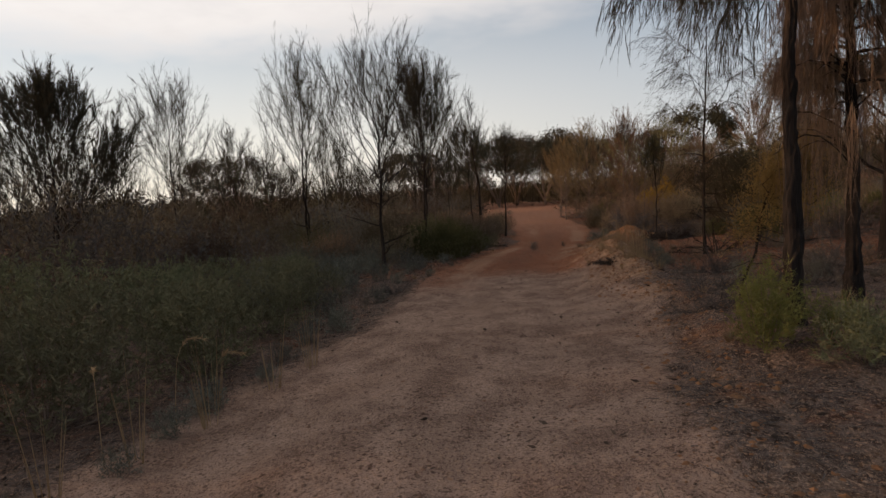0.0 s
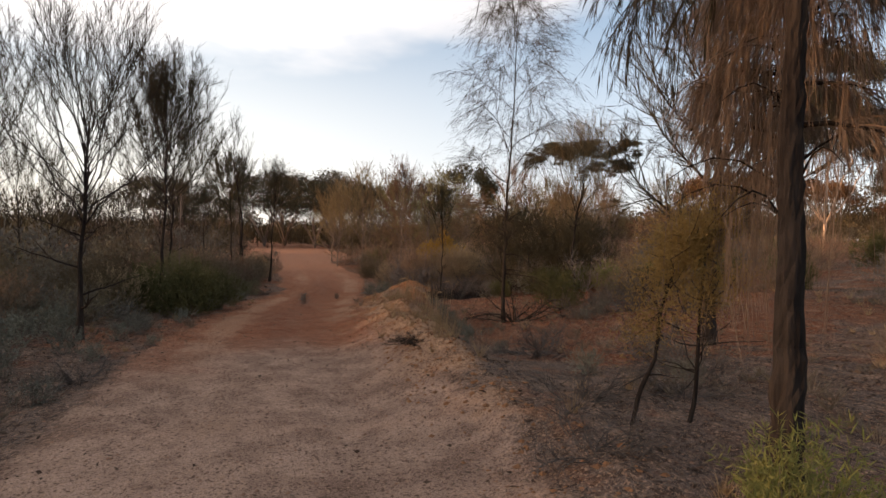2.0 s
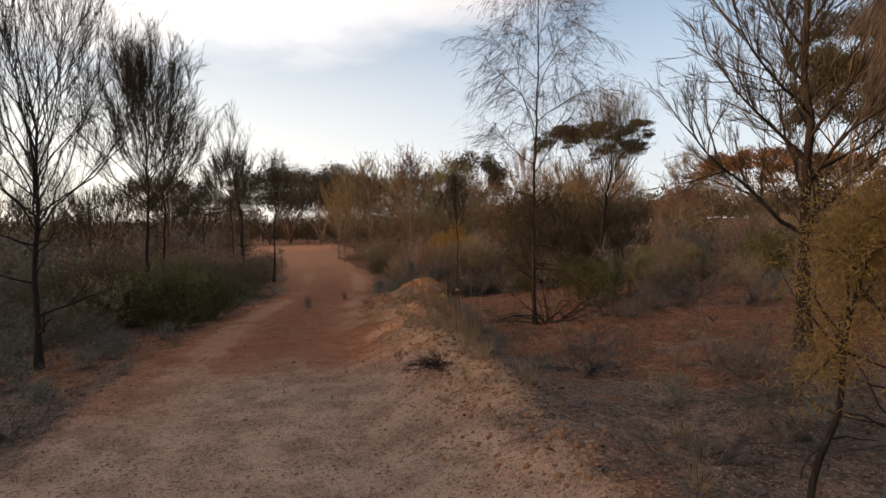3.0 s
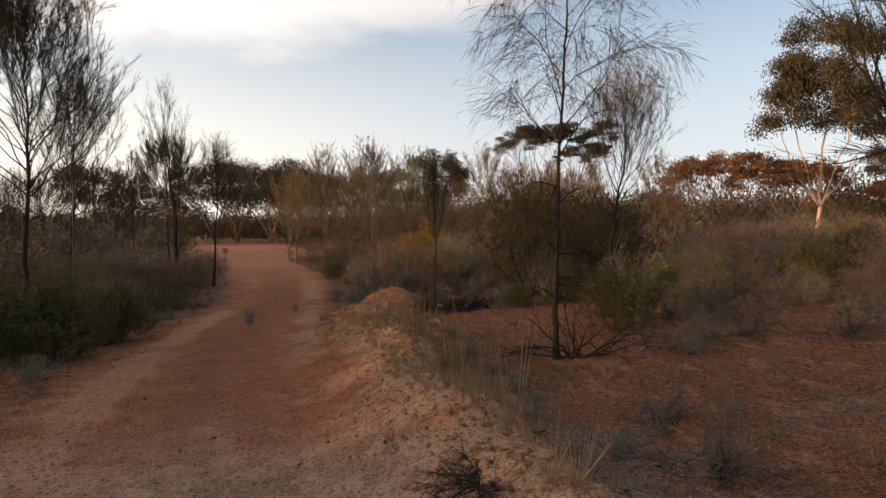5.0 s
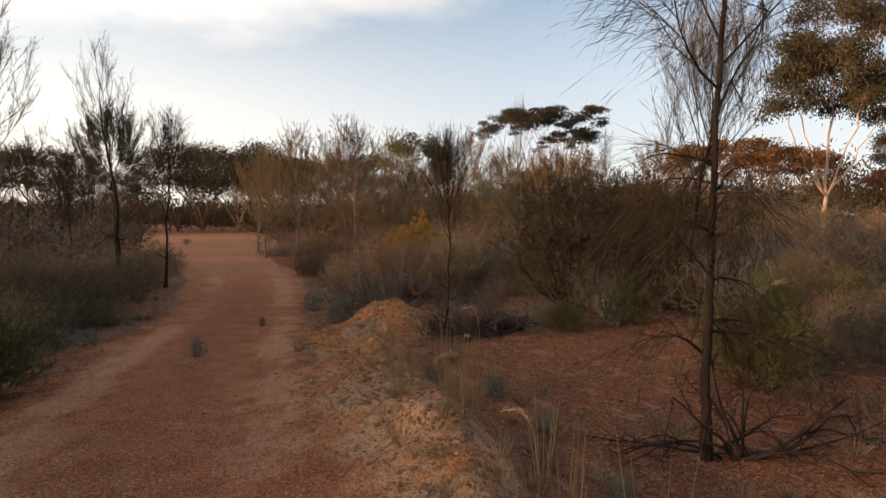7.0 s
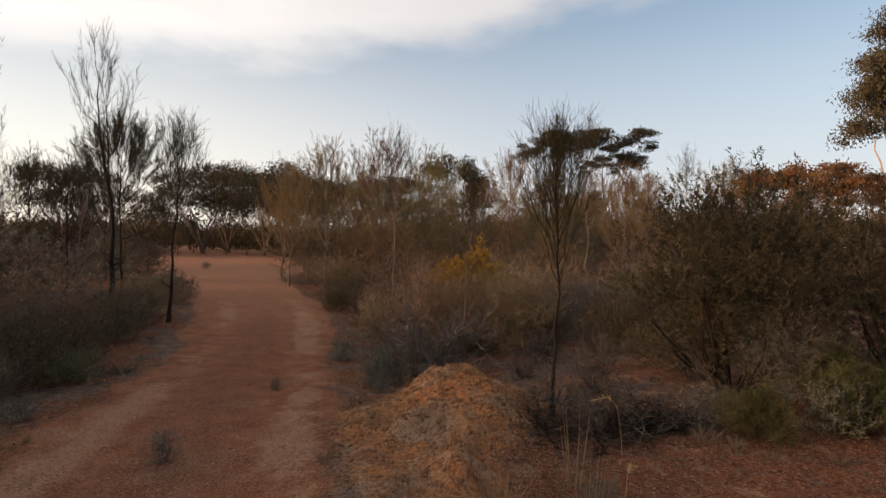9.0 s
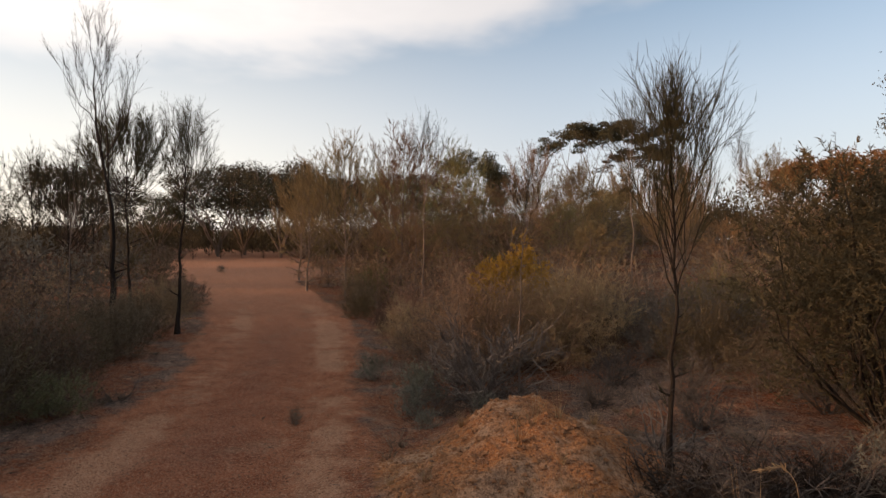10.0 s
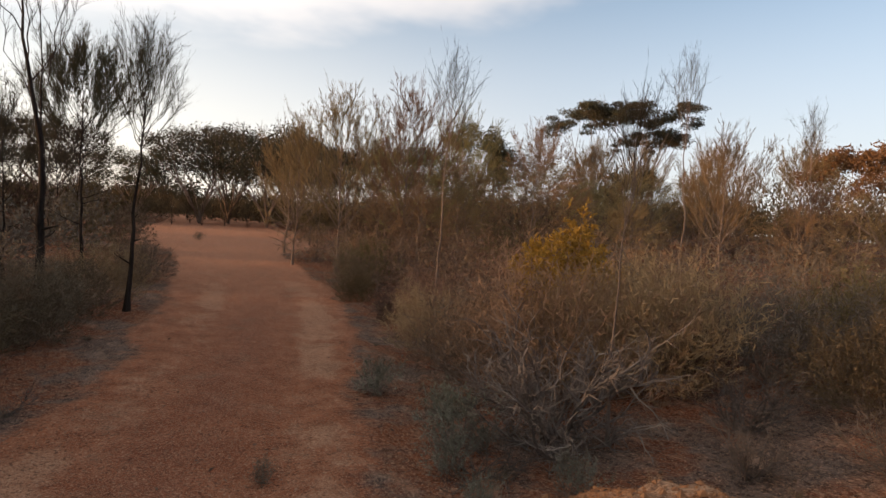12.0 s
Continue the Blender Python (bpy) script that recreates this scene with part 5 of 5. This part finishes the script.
for n, (x, y, a, s) in enumerate(((-1.0, 69.0, 0.2, 1.5), (1.2, 70.5, 1.2, 1.7), (3.4, 71.5, 2.2, 1.5), (5.2, 73.0, 3.2, 1.8), (7.0, 71.0, 4.2, 1.4), (10.4, 70.5, 5.2, 1.7), (12.2, 69.0, 0.9, 1.6), (9.0, 75.5, 1.9, 1.9), (2.4, 76.5, 2.9, 1.9), (-3.0, 84.0, 0.5, 1.9), (-0.5, 86.0, 1.5, 2.1), (2.0, 84.5, 2.5, 2.0), (4.4, 86.5, 3.5, 2.2), (6.8, 84.5, 4.5, 2.0), (9.2, 86.0, 5.5, 2.2), (11.8, 85.0, 0.8, 2.0), (14.4, 86.5, 1.8, 2.1), (17.0, 84.0, 2.8, 2.0), (-6.0, 80.0, 3.8, 1.9), (19.5, 80.0, 4.8, 1.9))):
    stand_copy(far2, x, y, a, 0.36 * s, "low dark bushy sheoak below the mallee stems")
for n, y in enumerate((4.4, 5.0, 5.6, 6.3, 7.0, 7.7, 8.6)):
    stand_copy(low_bush, -1.38 + 0.07 * (y - 4) + 0.08 * (n % 2), y, n * 1.7, 0.5 + 0.12 * (n % 3))
f3 = stand(shrub("grey_shrub", "dense soft brown shrub crowding the track edge", 1.75, 1.3, 66, LEAF_BROWN, sprigs=760, tufts=11, leaf_len=0.078, leaf_r=0.0060, sprig_len=0.24, lobes=13, stems=40, up=0.8), 0.1, 24.1)
for x, y, a, s in ((-0.4, 22.5, 1.0, 0.85), (0.5, 25.7, 2.0, 0.9), (0.6, 27.4, 3.0, 0.9), (0.9, 29.3, 4.0, 0.9), (-1.2, 23.6, 5.0, 1.05), (-0.9, 25.6, 0.5, 1.1), (-0.8, 28.0, 1.5, 1.1), (-2.2, 22.0, 2.5, 1.0), (1.3, 31.4, 3.5, 0.8), (7.4, 34.8, 0.2, 0.8), (8.3, 36.3, 1.2, 0.95), (9.7, 22.6, 1.7, 0.75), (10.7, 21.8, 2.7, 0.85), (9.2, 21.2, 3.7, 0.55), (10.9, 23.6, 4.7, 0.95), (9.0, 24.4, 5.7, 0.65), (7.1, 33.3, 2.2, 0.5), (7.2, 31.0, 3.2, 0.5), (-1.0, 20.8, 4.5, 0.8)):
    stand_copy(f3, x, y, a, s)
for n, (x, y, a, s) in enumerate(((-2.4, 14.8, 0.3, 0.8), (-3.4, 16.2, 1.3, 0.85), (-4.4, 14.6, 2.3, 0.9), (-2.0, 17.6, 3.3, 0.9), (-3.2, 19.2, 4.3, 1.0), (-5.4, 16.6, 5.3, 1.1), (-1.7, 15.9, 0.8, 0.65), (-4.6, 18.6, 1.8, 1.1), (-3.0, 12.6, 2.8, 0.7), (-4.6, 12.4, 3.8, 0.9))):
    stand_copy((f2, f3)[n % 2], x, y, a, s)
dome = stand(shrub("green_bush", "dense dark green dome-shaped bush on bare ground", 1.1, 0.75, 67, LEAF_DOME, sprigs=1000, tufts=11, leaf_len=0.050, leaf_r=0.0055, sprig_len=0.12, lobes=8, stems=24, up=0.9, low=0.08), 7.4, 14.95)
stand_copy(dome, 10.4, 15.9, 1.2, 0.8)
stand_copy(dome, 9.6, 18.0, 2.2, 0.75)
stand_copy(dome, 8.3, 17.9, 3.2, 0.7)
for x, y, a, s in ((7.6, 18.3, 0.4, 0.55), (8.9, 18.5, 1.4, 0.7), (9.5, 17.4, 2.4, 0.7), (-0.1, 17.2, 3.4, 1.3), (0.35, 18.9, 4.4, 1.1), (-1.0, 18.2, 5.4, 1.2)):
    stand_copy(dome, x, y, a, s)
# scattered bushes on the open rise
for b, x, y, a, s in ((f2, 8.9, 14.9, 0.3, 0.6), (d3, 9.8, 15.3, 1.3, 0.7), (dome, 12.0, 15.4, 2.3, 1.1), (low_bush, 9.3, 12.8, 3.3, 1.3), (d1, 13.5, 17.4, 4.3, 0.8), (d2, 14.8, 15.8, 5.3, 0.7), (d1, 17.0, 19.6, 0.8, 1.0), (dome, 16.2, 17.2, 1.8, 1.2), (d2, 22.0, 21.5, 2.8, 1.0), (d1, 20.0, 19.4, 3.8, 0.8),
                      (dome, 12.2, 13.5, 4.8, 0.9), (f1, 11.2, 13.4, 5.8, 0.5), (f2, 10.3, 14.3, 0.6, 0.5), (f1, 10.9, 17.0, 1.6, 0.75), (f2, 12.6, 18.8, 2.6, 0.85), (d1, 24.5, 23.0, 3.6, 0.9), (dome, 19.0, 16.4, 4.6, 1.2), (d3, 15.0, 13.2, 5.6, 0.8)):
    stand_copy(b, x, y, a, s)
weed = stand(shrub("weed", "small grey weed growing in the track", 0.34, 0.2, 58, LEAF_GREY, sprigs=60, tufts=12, leaf_len=0.04, leaf_r=0.003, sprig_len=0.14, lobes=3, stems=12, category="weed"), 2.66, 20.35)
stand_copy(weed, 4.0, 23.6, 1, 0.7)
yel = stand(shrub("yellow_bush", "yellow-leaved rounded bush among brown shrubs", 2.3, 0.85, 45, LEAF_YELLOW, sprigs=1500, tufts=12, leaf_len=0.05, leaf_r=0.0095, sprig_len=0.06, lobes=9, low=0.3, stems=16, up=-0.2), 8.45, 26.3, 0.0, 1.25)
stand_copy(yel, 9.9, 27.4, 2.0, 0.85)
stand_copy(g1, 1.1, 24.9, 2.0, 0.5)
shr = stand(shrub("tall_shrub", "tall olive-brown shrub with several dark stems", 3.2, 1.5, 46, LEAF_DUSK, sprigs=2200, tufts=16, leaf_len=0.055, leaf_r=0.0058, sprig_len=0.13, lobes=16, low=0.30, stems=20, up=0.3, wood=BARK, stout=1.8), 8.75, 19.6, 0.0, 1.1)
stand_copy(shr, 10.1, 18.5, 1.0, 0.85)
stand_copy(shr, 10.7, 20.6, 3.0, 1.0)
stand_copy(shr, 11.9, 22.6, 2, 0.7)
for n, (x, y, a, s) in enumerate(((7.9, 25.3, 1.9, 1.15), (8.8, 25.3, 2.9, 1.15), (9.6, 25.6, 3.9, 1.1))):
    stand_copy((f1, f1, f2)[n % 3], x, y, a, s)
dead = stand(bare_shrub("dead_shrub", "dead grey shrub of bare crooked tangled branches", 1.35, 1.2, 47, stems=24, sub=14, fine=7, thick=1.8, rise=40), 6.5, 23.5)
# soft shrubs massed behind and beside it
for n, (x, y, a, s) in enumerate(((7.6, 24.8, 0.4, 1.35), (7.0, 25.6, 1.4, 1.2), (8.7, 24.7, 2.1, 1.25), (6.9, 26.6, 3.4, 0.7), (10.3, 23.2, 5.4, 0.95), (7.1, 27.6, 0.8, 0.9))):
    stand_copy((f1, f2, f1)[n % 3], x, y, a, s)
for x, y, a, s in ((5.75, 23.9, 0.3, 1.5), (5.5, 23.3, 1.3, 1.0), (5.3, 22.7, 4.3, 0.7), (5.9, 22.4, 5.3, 0.8), (5.6, 25.9, 0.7, 1.2)):
    stand_copy(low_bush, x, y, a, s)
twiggy = stand(bare_shrub("dead_shrub", "small dark leafless shrub of thin crooked twigs", 1.2, 1.0, 57, stems=18, sub=12, fine=7, thick=1.1, rise=46, wood=BRUSH_WOOD), 8.2, 22.9, 0.0, 0.6)
for x, y, a, s in ((8.3, 21.6, 1.1, 0.55), (7.7, 20.8, 2.1, 0.5), (8.9, 20.3, 3.1, 0.6), (7.4, 22.2, 4.1, 0.45)):
    stand_copy(twiggy, x, y, a, s)
stand(bare_shrub("dead_shrub", "pale dead shrub with bleached bare branches", 1.4, 1.0, 51, stems=16, sub=8), 9.2, 16.9)
stand(bare_shrub("dead_shrub", "dead shrub with thin dark arching stems", 0.75, 1.25, 52, stems=15, rise=38, lift=-0.6, thick=1.2, wood=BARK, sub=5), 5.95, 14.0)
stand(bare_shrub("dead_shrub", "bleached dead bush with fine twigs", 0.6, 0.5, 53, stems=12), 6.9, 20.5)
BRUSH = "heap of dead grey brushwood lying on the ground"
br = stand(bare_shrub("brushwood", BRUSH, 0.34, 1.0, 54, stems=24, rise=11, sub=9, fine=5, category="brushwood", thick=0.85, wood=BRUSH_WOOD, lift=0.05), 6.75, 19.1)
for x, y, a, s in ((6.1, 19.35, 2, 0.75), (7.5, 19.3, 3, 0.8), (6.9, 13.5, 0.8, 0.7), (7.9, 13.5, 1.8, 0.8), (7.3, 13.9, 2.8, 0.7), (5.7, 9.6, 3.8, 0.8), (5.3, 8.6, 4.8, 0.8), (4.5, 7.9, 5.8, 0.55), (5.6, 23.2, 2.2, 0.6), (8.2, 15.0, 1, 0.7), (4.7, 10.8, 1, 0.8), (5.2, 11.6, 4, 0.6), (3.1, 7.0, 2, 0.6), (3.6, 7.9, 3, 0.55), (8.9, 14.2, 5, 0.9), (8.6, 12.6, 1, 0.7), (1.7, 25.7, 1.2, 0.5), (0.9, 25.4, 2.2, 0.6), (6.3, 23.4, 2.2, 0.7), (-0.6, 11.0, 1.2, 0.5), (9.4, 15.6, 1, 0.9)):
    stand_copy(br, x, y, a, s)
for x, y, a, s in ((-5.3, 10.3, 0.6, 1.6), (-5.2, 12.6, 1.6, 1.6), (-6.7, 10.9, 2.6, 1.8), (-4.2, 12.4, 3.6, 1.1), (-6.2, 8.4, 4.6, 1.6), (-9.6, 8.8, 5.6, 1.8), (-10, 12.4, 0.2, 1.8)):
    stand_copy(d1, x, y, a, s)
clump = stand(bare_shrub("brushwood", "small dark heap of dead twigs on the track edge", 0.13, 0.42, 55, stems=44, rise=14, wood=BARK, category="brushwood", sub=9, fine=8, lift=-0.1, thick=0.5), 2.97, 10.55)
clump.scale = (1.0, 1.0, 0.6)

for x, y, a, s in ((6.4, 19.25, 1, 1.7), (6.85, 19.15, 2, 1.6), (6.05, 19.5, 3, 1.3), (7.25, 19.05, 4, 1.4)):
    stand_copy(clump, x, y, a, s, "dark heap of dead twigs beside the earth mound")


# ---- saplings under the weeping sheoak ----
def sapling(label, line, top, seed):
    rng_ = np.random.RandomState(seed)
    tree = new("sapling")
    tagged(tree, label, "sapling")
    w, c, tw = Twigs(), Twigs(), Twigs()
    pts = np.array(line, float)
    w.tube(at_part(pts, np.linspace(0, 0.999, 14))[0], np.linspace(0.017, 0.007, 14), 7)
    part("trunk", w.mesh("trunk", BARK, True), tree)
    for n in range(26):
        p, d = at_part(pts, np.array([0.3 + 0.69 * rng_.rand()]))
        ln = bend(p[0], unit(d[0] * 0.5 + rng_.normal(size=3) * 0.8), 0.26 + 0.26 * rng_.rand(), rng_, 0.2, 0.6, 5)
        tw.tube(ln, np.linspace(0.006, 0.002, 5), 3)
        if p[0][2] > top * 0.62:
            m = 460
            b, e = at_part(ln, 0.25 + 0.75 * rng_.rand(m))
            c.blades(b + rng_.normal(size=b.shape) * 0.075, unit(e * 0.5 + rng_.normal(size=e.shape) * 0.6), 0.026 + 0.026 * rng_.rand(m), 0.0030, rng_)
    part("branchwork", tw.mesh("branchwork", BARK, True), tree, kind="stuff")
    part("crown", c.mesh("crown", LEAF_OLIVE), tree)
    return tree


stand(sapling("crooked sapling with olive-yellow leaves and a thin bent stem", ((0, 0, 0), (0.05, 0.0, 0.25), (0.16, -0.03, 0.5), (0.19, -0.02, 0.8), (0.32, -0.02, 1.15), (0.38, -0.03, 1.3)), 1.25, 61), 3.55, 7.25)
stand(sapling("dark-stemmed sapling with olive-yellow leaves", ((0, 0, 0), (0.05, 0, 0.2), (0.06, 0.0, 0.5), (0.07, 0.0, 0.85), (0.10, 0.0, 1.2), (0.12, 0.0, 1.35)), 1.3, 62), 3.98, 7.2)


# ---- litter, grass and gravel ----
def scatter(n, seed, x0, x1, y0, y1, keep):
    rng_ = np.random.RandomState(seed)
    x, y = rng_.uniform(x0, x1, n * 4), rng_.uniform(y0, y1, n * 4)
    z, track, bank = land(x, y)[:3]
    bare_flat = (x > 4.6) & (x < 10.5) & (y > 9.6) & (y < 13.0)
    ok = rng_.rand(n * 4) < keep(x, y, track, bank) * np.where(bare_flat, 0.3, 1.0)
    return np.stack([x, y, z], -1)[ok][:n], rng_


def litter():
    p, r = scatter(42000, 71, -5, 13, 1.5, 32, lambda x, y, t, b: (1 - t) * (1 - 0.8 * b) * (0.25 + 1.1 * np.clip(bumps(x, y, 1.1) + 0.35, 0, 1)) * np.exp(-np.maximum(0, y - 8) / 14))
    n = len(p)
    a = r.rand(n) * 6.283
    w = Twigs()
    w.needles(p + np.array([0, 0, 0.006]), np.stack([np.cos(a), np.sin(a), 0.02 + 0.3 * r.rand(n) ** 2], -1), 0.03 + 0.20 * r.rand(n) ** 3, 0.0015 + 0.0025 * r.rand(n) ** 2)
    tagged(new("twig_litter", w.mesh("twig_litter", BRUSH_WOOD)), "grey litter of fallen twigs and needles", "litter", kind="stuff")


def grass():
    p, r = scatter(360, 72, -5, 12, 1.5, 30, lambda x, y, t, b: (1 - t) * np.clip(bumps(x + 3, y, 1.4) * 2.2 + 0.1 + 0.3 * b, 0, 1) * np.exp(-np.maximum(0, y - 10) / 12) * (0.4 + 0.6 * (x > 2)))
    w = Twigs()
    for q in p:
        m = r.randint(30, 70)
        a = r.rand(m) * 6.283
        tilt = 0.1 + 0.9 * r.rand(m) ** 1.5
        h = r.uniform(0.07, 0.24) * (0.3 + r.rand(m))
        w.needles(q + np.stack([np.cos(a), np.sin(a), 0 * a], -1) * 0.03 * r.rand(m, 1), np.stack([np.cos(a) * tilt, np.sin(a) * tilt, 1 + 0 * a], -1), h, 0.0015)
    # tall dead stalks at the foot of the green bushes
    for x, y in ((-1.3, 4.6), (-1.1, 5.2), (-1.5, 4.1), (-0.9, 6.0), (-1.25, 5.6), (-0.75, 6.6), (-1.7, 3.6), (4.6, 15.6), (4.5, 15.9), (4.85, 16.3), (5.2, 17.6), (4.15, 13.6), (5.6, 18.3), (4.05, 14.9), (4.3, 13.9), (4.0, 12.9), (3.95, 15.6), (4.2, 15.1), (3.8, 12.2), (3.6, 11.4), (4.5, 14.4)):
        m = 9
        a = r.rand(m) * 6.283
        q = np.array([x, y, ground_z(x, y)])
        w.needles(q + np.stack([np.cos(a), np.sin(a), 0 * a], -1) * 0.05, np.stack([np.cos(a) * 0.15, np.sin(a) * 0.15, 1 + 0 * a], -1), 0.35 + 0.5 * r.rand(m), 0.004)
    # straw along the crest of the windrow
    for n in range(90):
        y = r.uniform(9.5, 20.5)
        x = float(along(CREST, y)) + 0.05 + r.normal() * 0.28
        m = r.randint(10, 26)
        a = r.rand(m) * 6.283
        tilt = 0.1 + 0.7 * r.rand(m) ** 1.5
        q = np.array([x, y, ground_z(x, y)])
        w.needles(q + np.stack([np.cos(a), np.sin(a), 0 * a], -1) * 0.04 * r.rand(m, 1), np.stack([np.cos(a) * tilt, np.sin(a) * tilt, 1 + 0 * a], -1), r.uniform(0.14, 0.42) * (0.4 + 0.6 * r.rand(m)), 0.0022)
    tagged(new("dry_grass", w.mesh("dry_grass", STRAW)), "dry straw-coloured grass tufts on the verges", "grass", kind="stuff")


def chips():
    """Bark flakes and dead leaves, lying flat."""
    p, r = scatter(30000, 76, -5, 13, 1.5, 30, lambda x, y, t, b: (0.12 * t + (1 - t)) * (1 - 0.6 * b) * np.clip(bumps(x + 2, y, 0.9) * 1.6 + 0.45, 0.05, 1) * np.exp(-np.maximum(0, y - 8) / 12))
    n = len(p)
    a = r.rand(n) * 6.283
    w = Twigs()
    w.blades(p + np.array([0, 0, 0.008]), np.stack([np.cos(a), np.sin(a), 0.1 + 0.3 * r.rand(n)], -1), 0.02 + 0.06 * r.rand(n) ** 2, 0.004 + 0.010 * r.rand(n) ** 2, r)
    tagged(new("leaf_litter", w.mesh("leaf_litter", CHIP)), "brown and grey flakes of bark and dead leaves", "litter", kind="stuff")


def herbs():
    """Low grey tufts between the bushes and the track."""
    p, r = scatter(1100, 74, -5, 12, 1.5, 32, lambda x, y, t, b: (1 - t) * (1 - b) * np.clip(bumps(x, y + 2, 1.2) * 2.5 + 0.15, 0, 1) * np.exp(-np.maximum(0, y - 9) / 14))
    w = Twigs()
    for q in p:
        m = r.randint(36, 70)
        a = r.rand(m) * 6.283
        tilt = 0.3 + 0.9 * r.rand(m)
        g = r.uniform(0.5, 1.5)
        w.blades(q + np.stack([np.cos(a) * 0.06, np.sin(a) * 0.06, 0.02 + 0.05 * r.rand(m)], -1) * g * r.rand(m, 1), np.stack([np.cos(a) * tilt, np.sin(a) * tilt, 1 + 0 * a], -1), 0.12 * g * (0.4 + r.rand(m)), 0.0024, r)
    tagged(new("low_herbs", w.mesh("low_herbs", LEAF_GREY)), "low grey-green herbs on the litter", "groundcover", kind="stuff")


def stones(name, label, n, seed, area, keep, small, large, mat):
    p, r = scatter(n, seed, *area, keep)
    n = len(p)
    body = np.array([[1, 0, 0], [-1, 0.1, 0], [0.1, 0.9, 0], [0, -0.9, 0], [0.1, 0.1, 0.55], [0, 0, -0.4]], float)
    tri = np.array([[0, 2, 4], [2, 1, 4], [1, 3, 4], [3, 0, 4], [2, 0, 5], [1, 2, 5], [3, 1, 5], [0, 3, 5]])
    a = r.rand(n) * 6.283
    turn = np.stack([np.stack([np.cos(a), -np.sin(a), 0 * a], -1), np.stack([np.sin(a), np.cos(a), 0 * a], -1), np.stack([0 * a, 0 * a, 1 + 0 * a], -1)], 1)
    size = (small + (large - small) * r.rand(n) ** 3)[:, None, None]
    v = p[:, None] + np.einsum("nij,kj->nki", turn, body) * size * (0.75 + 0.5 * r.rand(n, 6, 1))
    f = np.arange(n)[:, None, None] * 6 + tri[None]
    tagged(new(name, mesh_from(name, v.reshape(-1, 3), f.reshape(-1, 3), mat)), label, "gravel", kind="stuff")


def gravel():
    stones("gravel", "loose ironstone gravel on the track and flats", 15000, 73, (-3, 12, 2.0, 27),
           lambda x, y, t, b: (0.3 + 0.5 * t + 0.5 * b + 0.5 * (x > 4.5)) * np.clip(bumps(x, y + 5, 0.8) + 0.6, 0, 1) * np.exp(-np.maximum(0, y - 9) / 9), 0.004, 0.022, STONE)
    stones("earth_clods", "crumbled orange earth clods on the heaped bank", 18000, 75, (1.5, 8, 3.0, 23.5), lambda x, y, t, b: np.clip(b * 1.3 - 0.2, 0, 1), 0.006, 0.040, CLOD)


def nodding_stalk(label, x, y, height, turn):
    """A tall dry grass stalk whose feathery head nods over."""
    rng_ = np.random.RandomState(int(y * 100))
    stalk = new("grass_stalk")
    tagged(stalk, label, "grass stalk", "tall dry grass stalks on the bank")
    t = np.linspace(0, 1, 14)
    over = np.clip((t - 0.72) / 0.28, 0, 1)
    way = np.array([math.cos(turn), math.sin(turn), 0])
    line = np.array([0, 0, 1]) * (height * (np.minimum(t, 0.86) - 0.5 * np.maximum(t - 0.86, 0)))[:, None] + way * (height * (0.16 * t ** 2 + 0.26 * over ** 1.4))[:, None]
    stem, head = Twigs(), Twigs()
    stem.tube(line, np.linspace(0.0032, 0.0016, 14), 5)
    part("stem", stem.mesh("stem", STRAW, True), stalk)
    b, e = at_part(line, 0.78 + 0.21 * rng_.rand(60))
    head.blades(b, unit(e + rng_.normal(size=(60, 3)) * 0.35), 0.03 + 0.03 * rng_.rand(60), 0.0028, rng_)
    part("seed_head", head.mesh("seed_head", STRAW), stalk)
    stalk.matrix_basis = place("", x, y)
    return stalk


for x, y, h, a in ((6.3, 18.6, 0.62, 2.6), (5.5, 17.6, 0.5, 0.6), (5.2, 16.9, 0.45, 2.9), (4.2, 14.0, 0.7, 1.9), (4.1, 14.8, 0.6, 3.4), (-1.3, 5.1, 0.8, 1.2), (-1.45, 4.5, 0.75, 2.2), (-1.2, 5.5, 0.6, 0.4)):
    nodding_stalk("tall pale dry grass stalk with a nodding seed head", x, y, h, a)

litter()
chips()
herbs()
grass()
gravel()
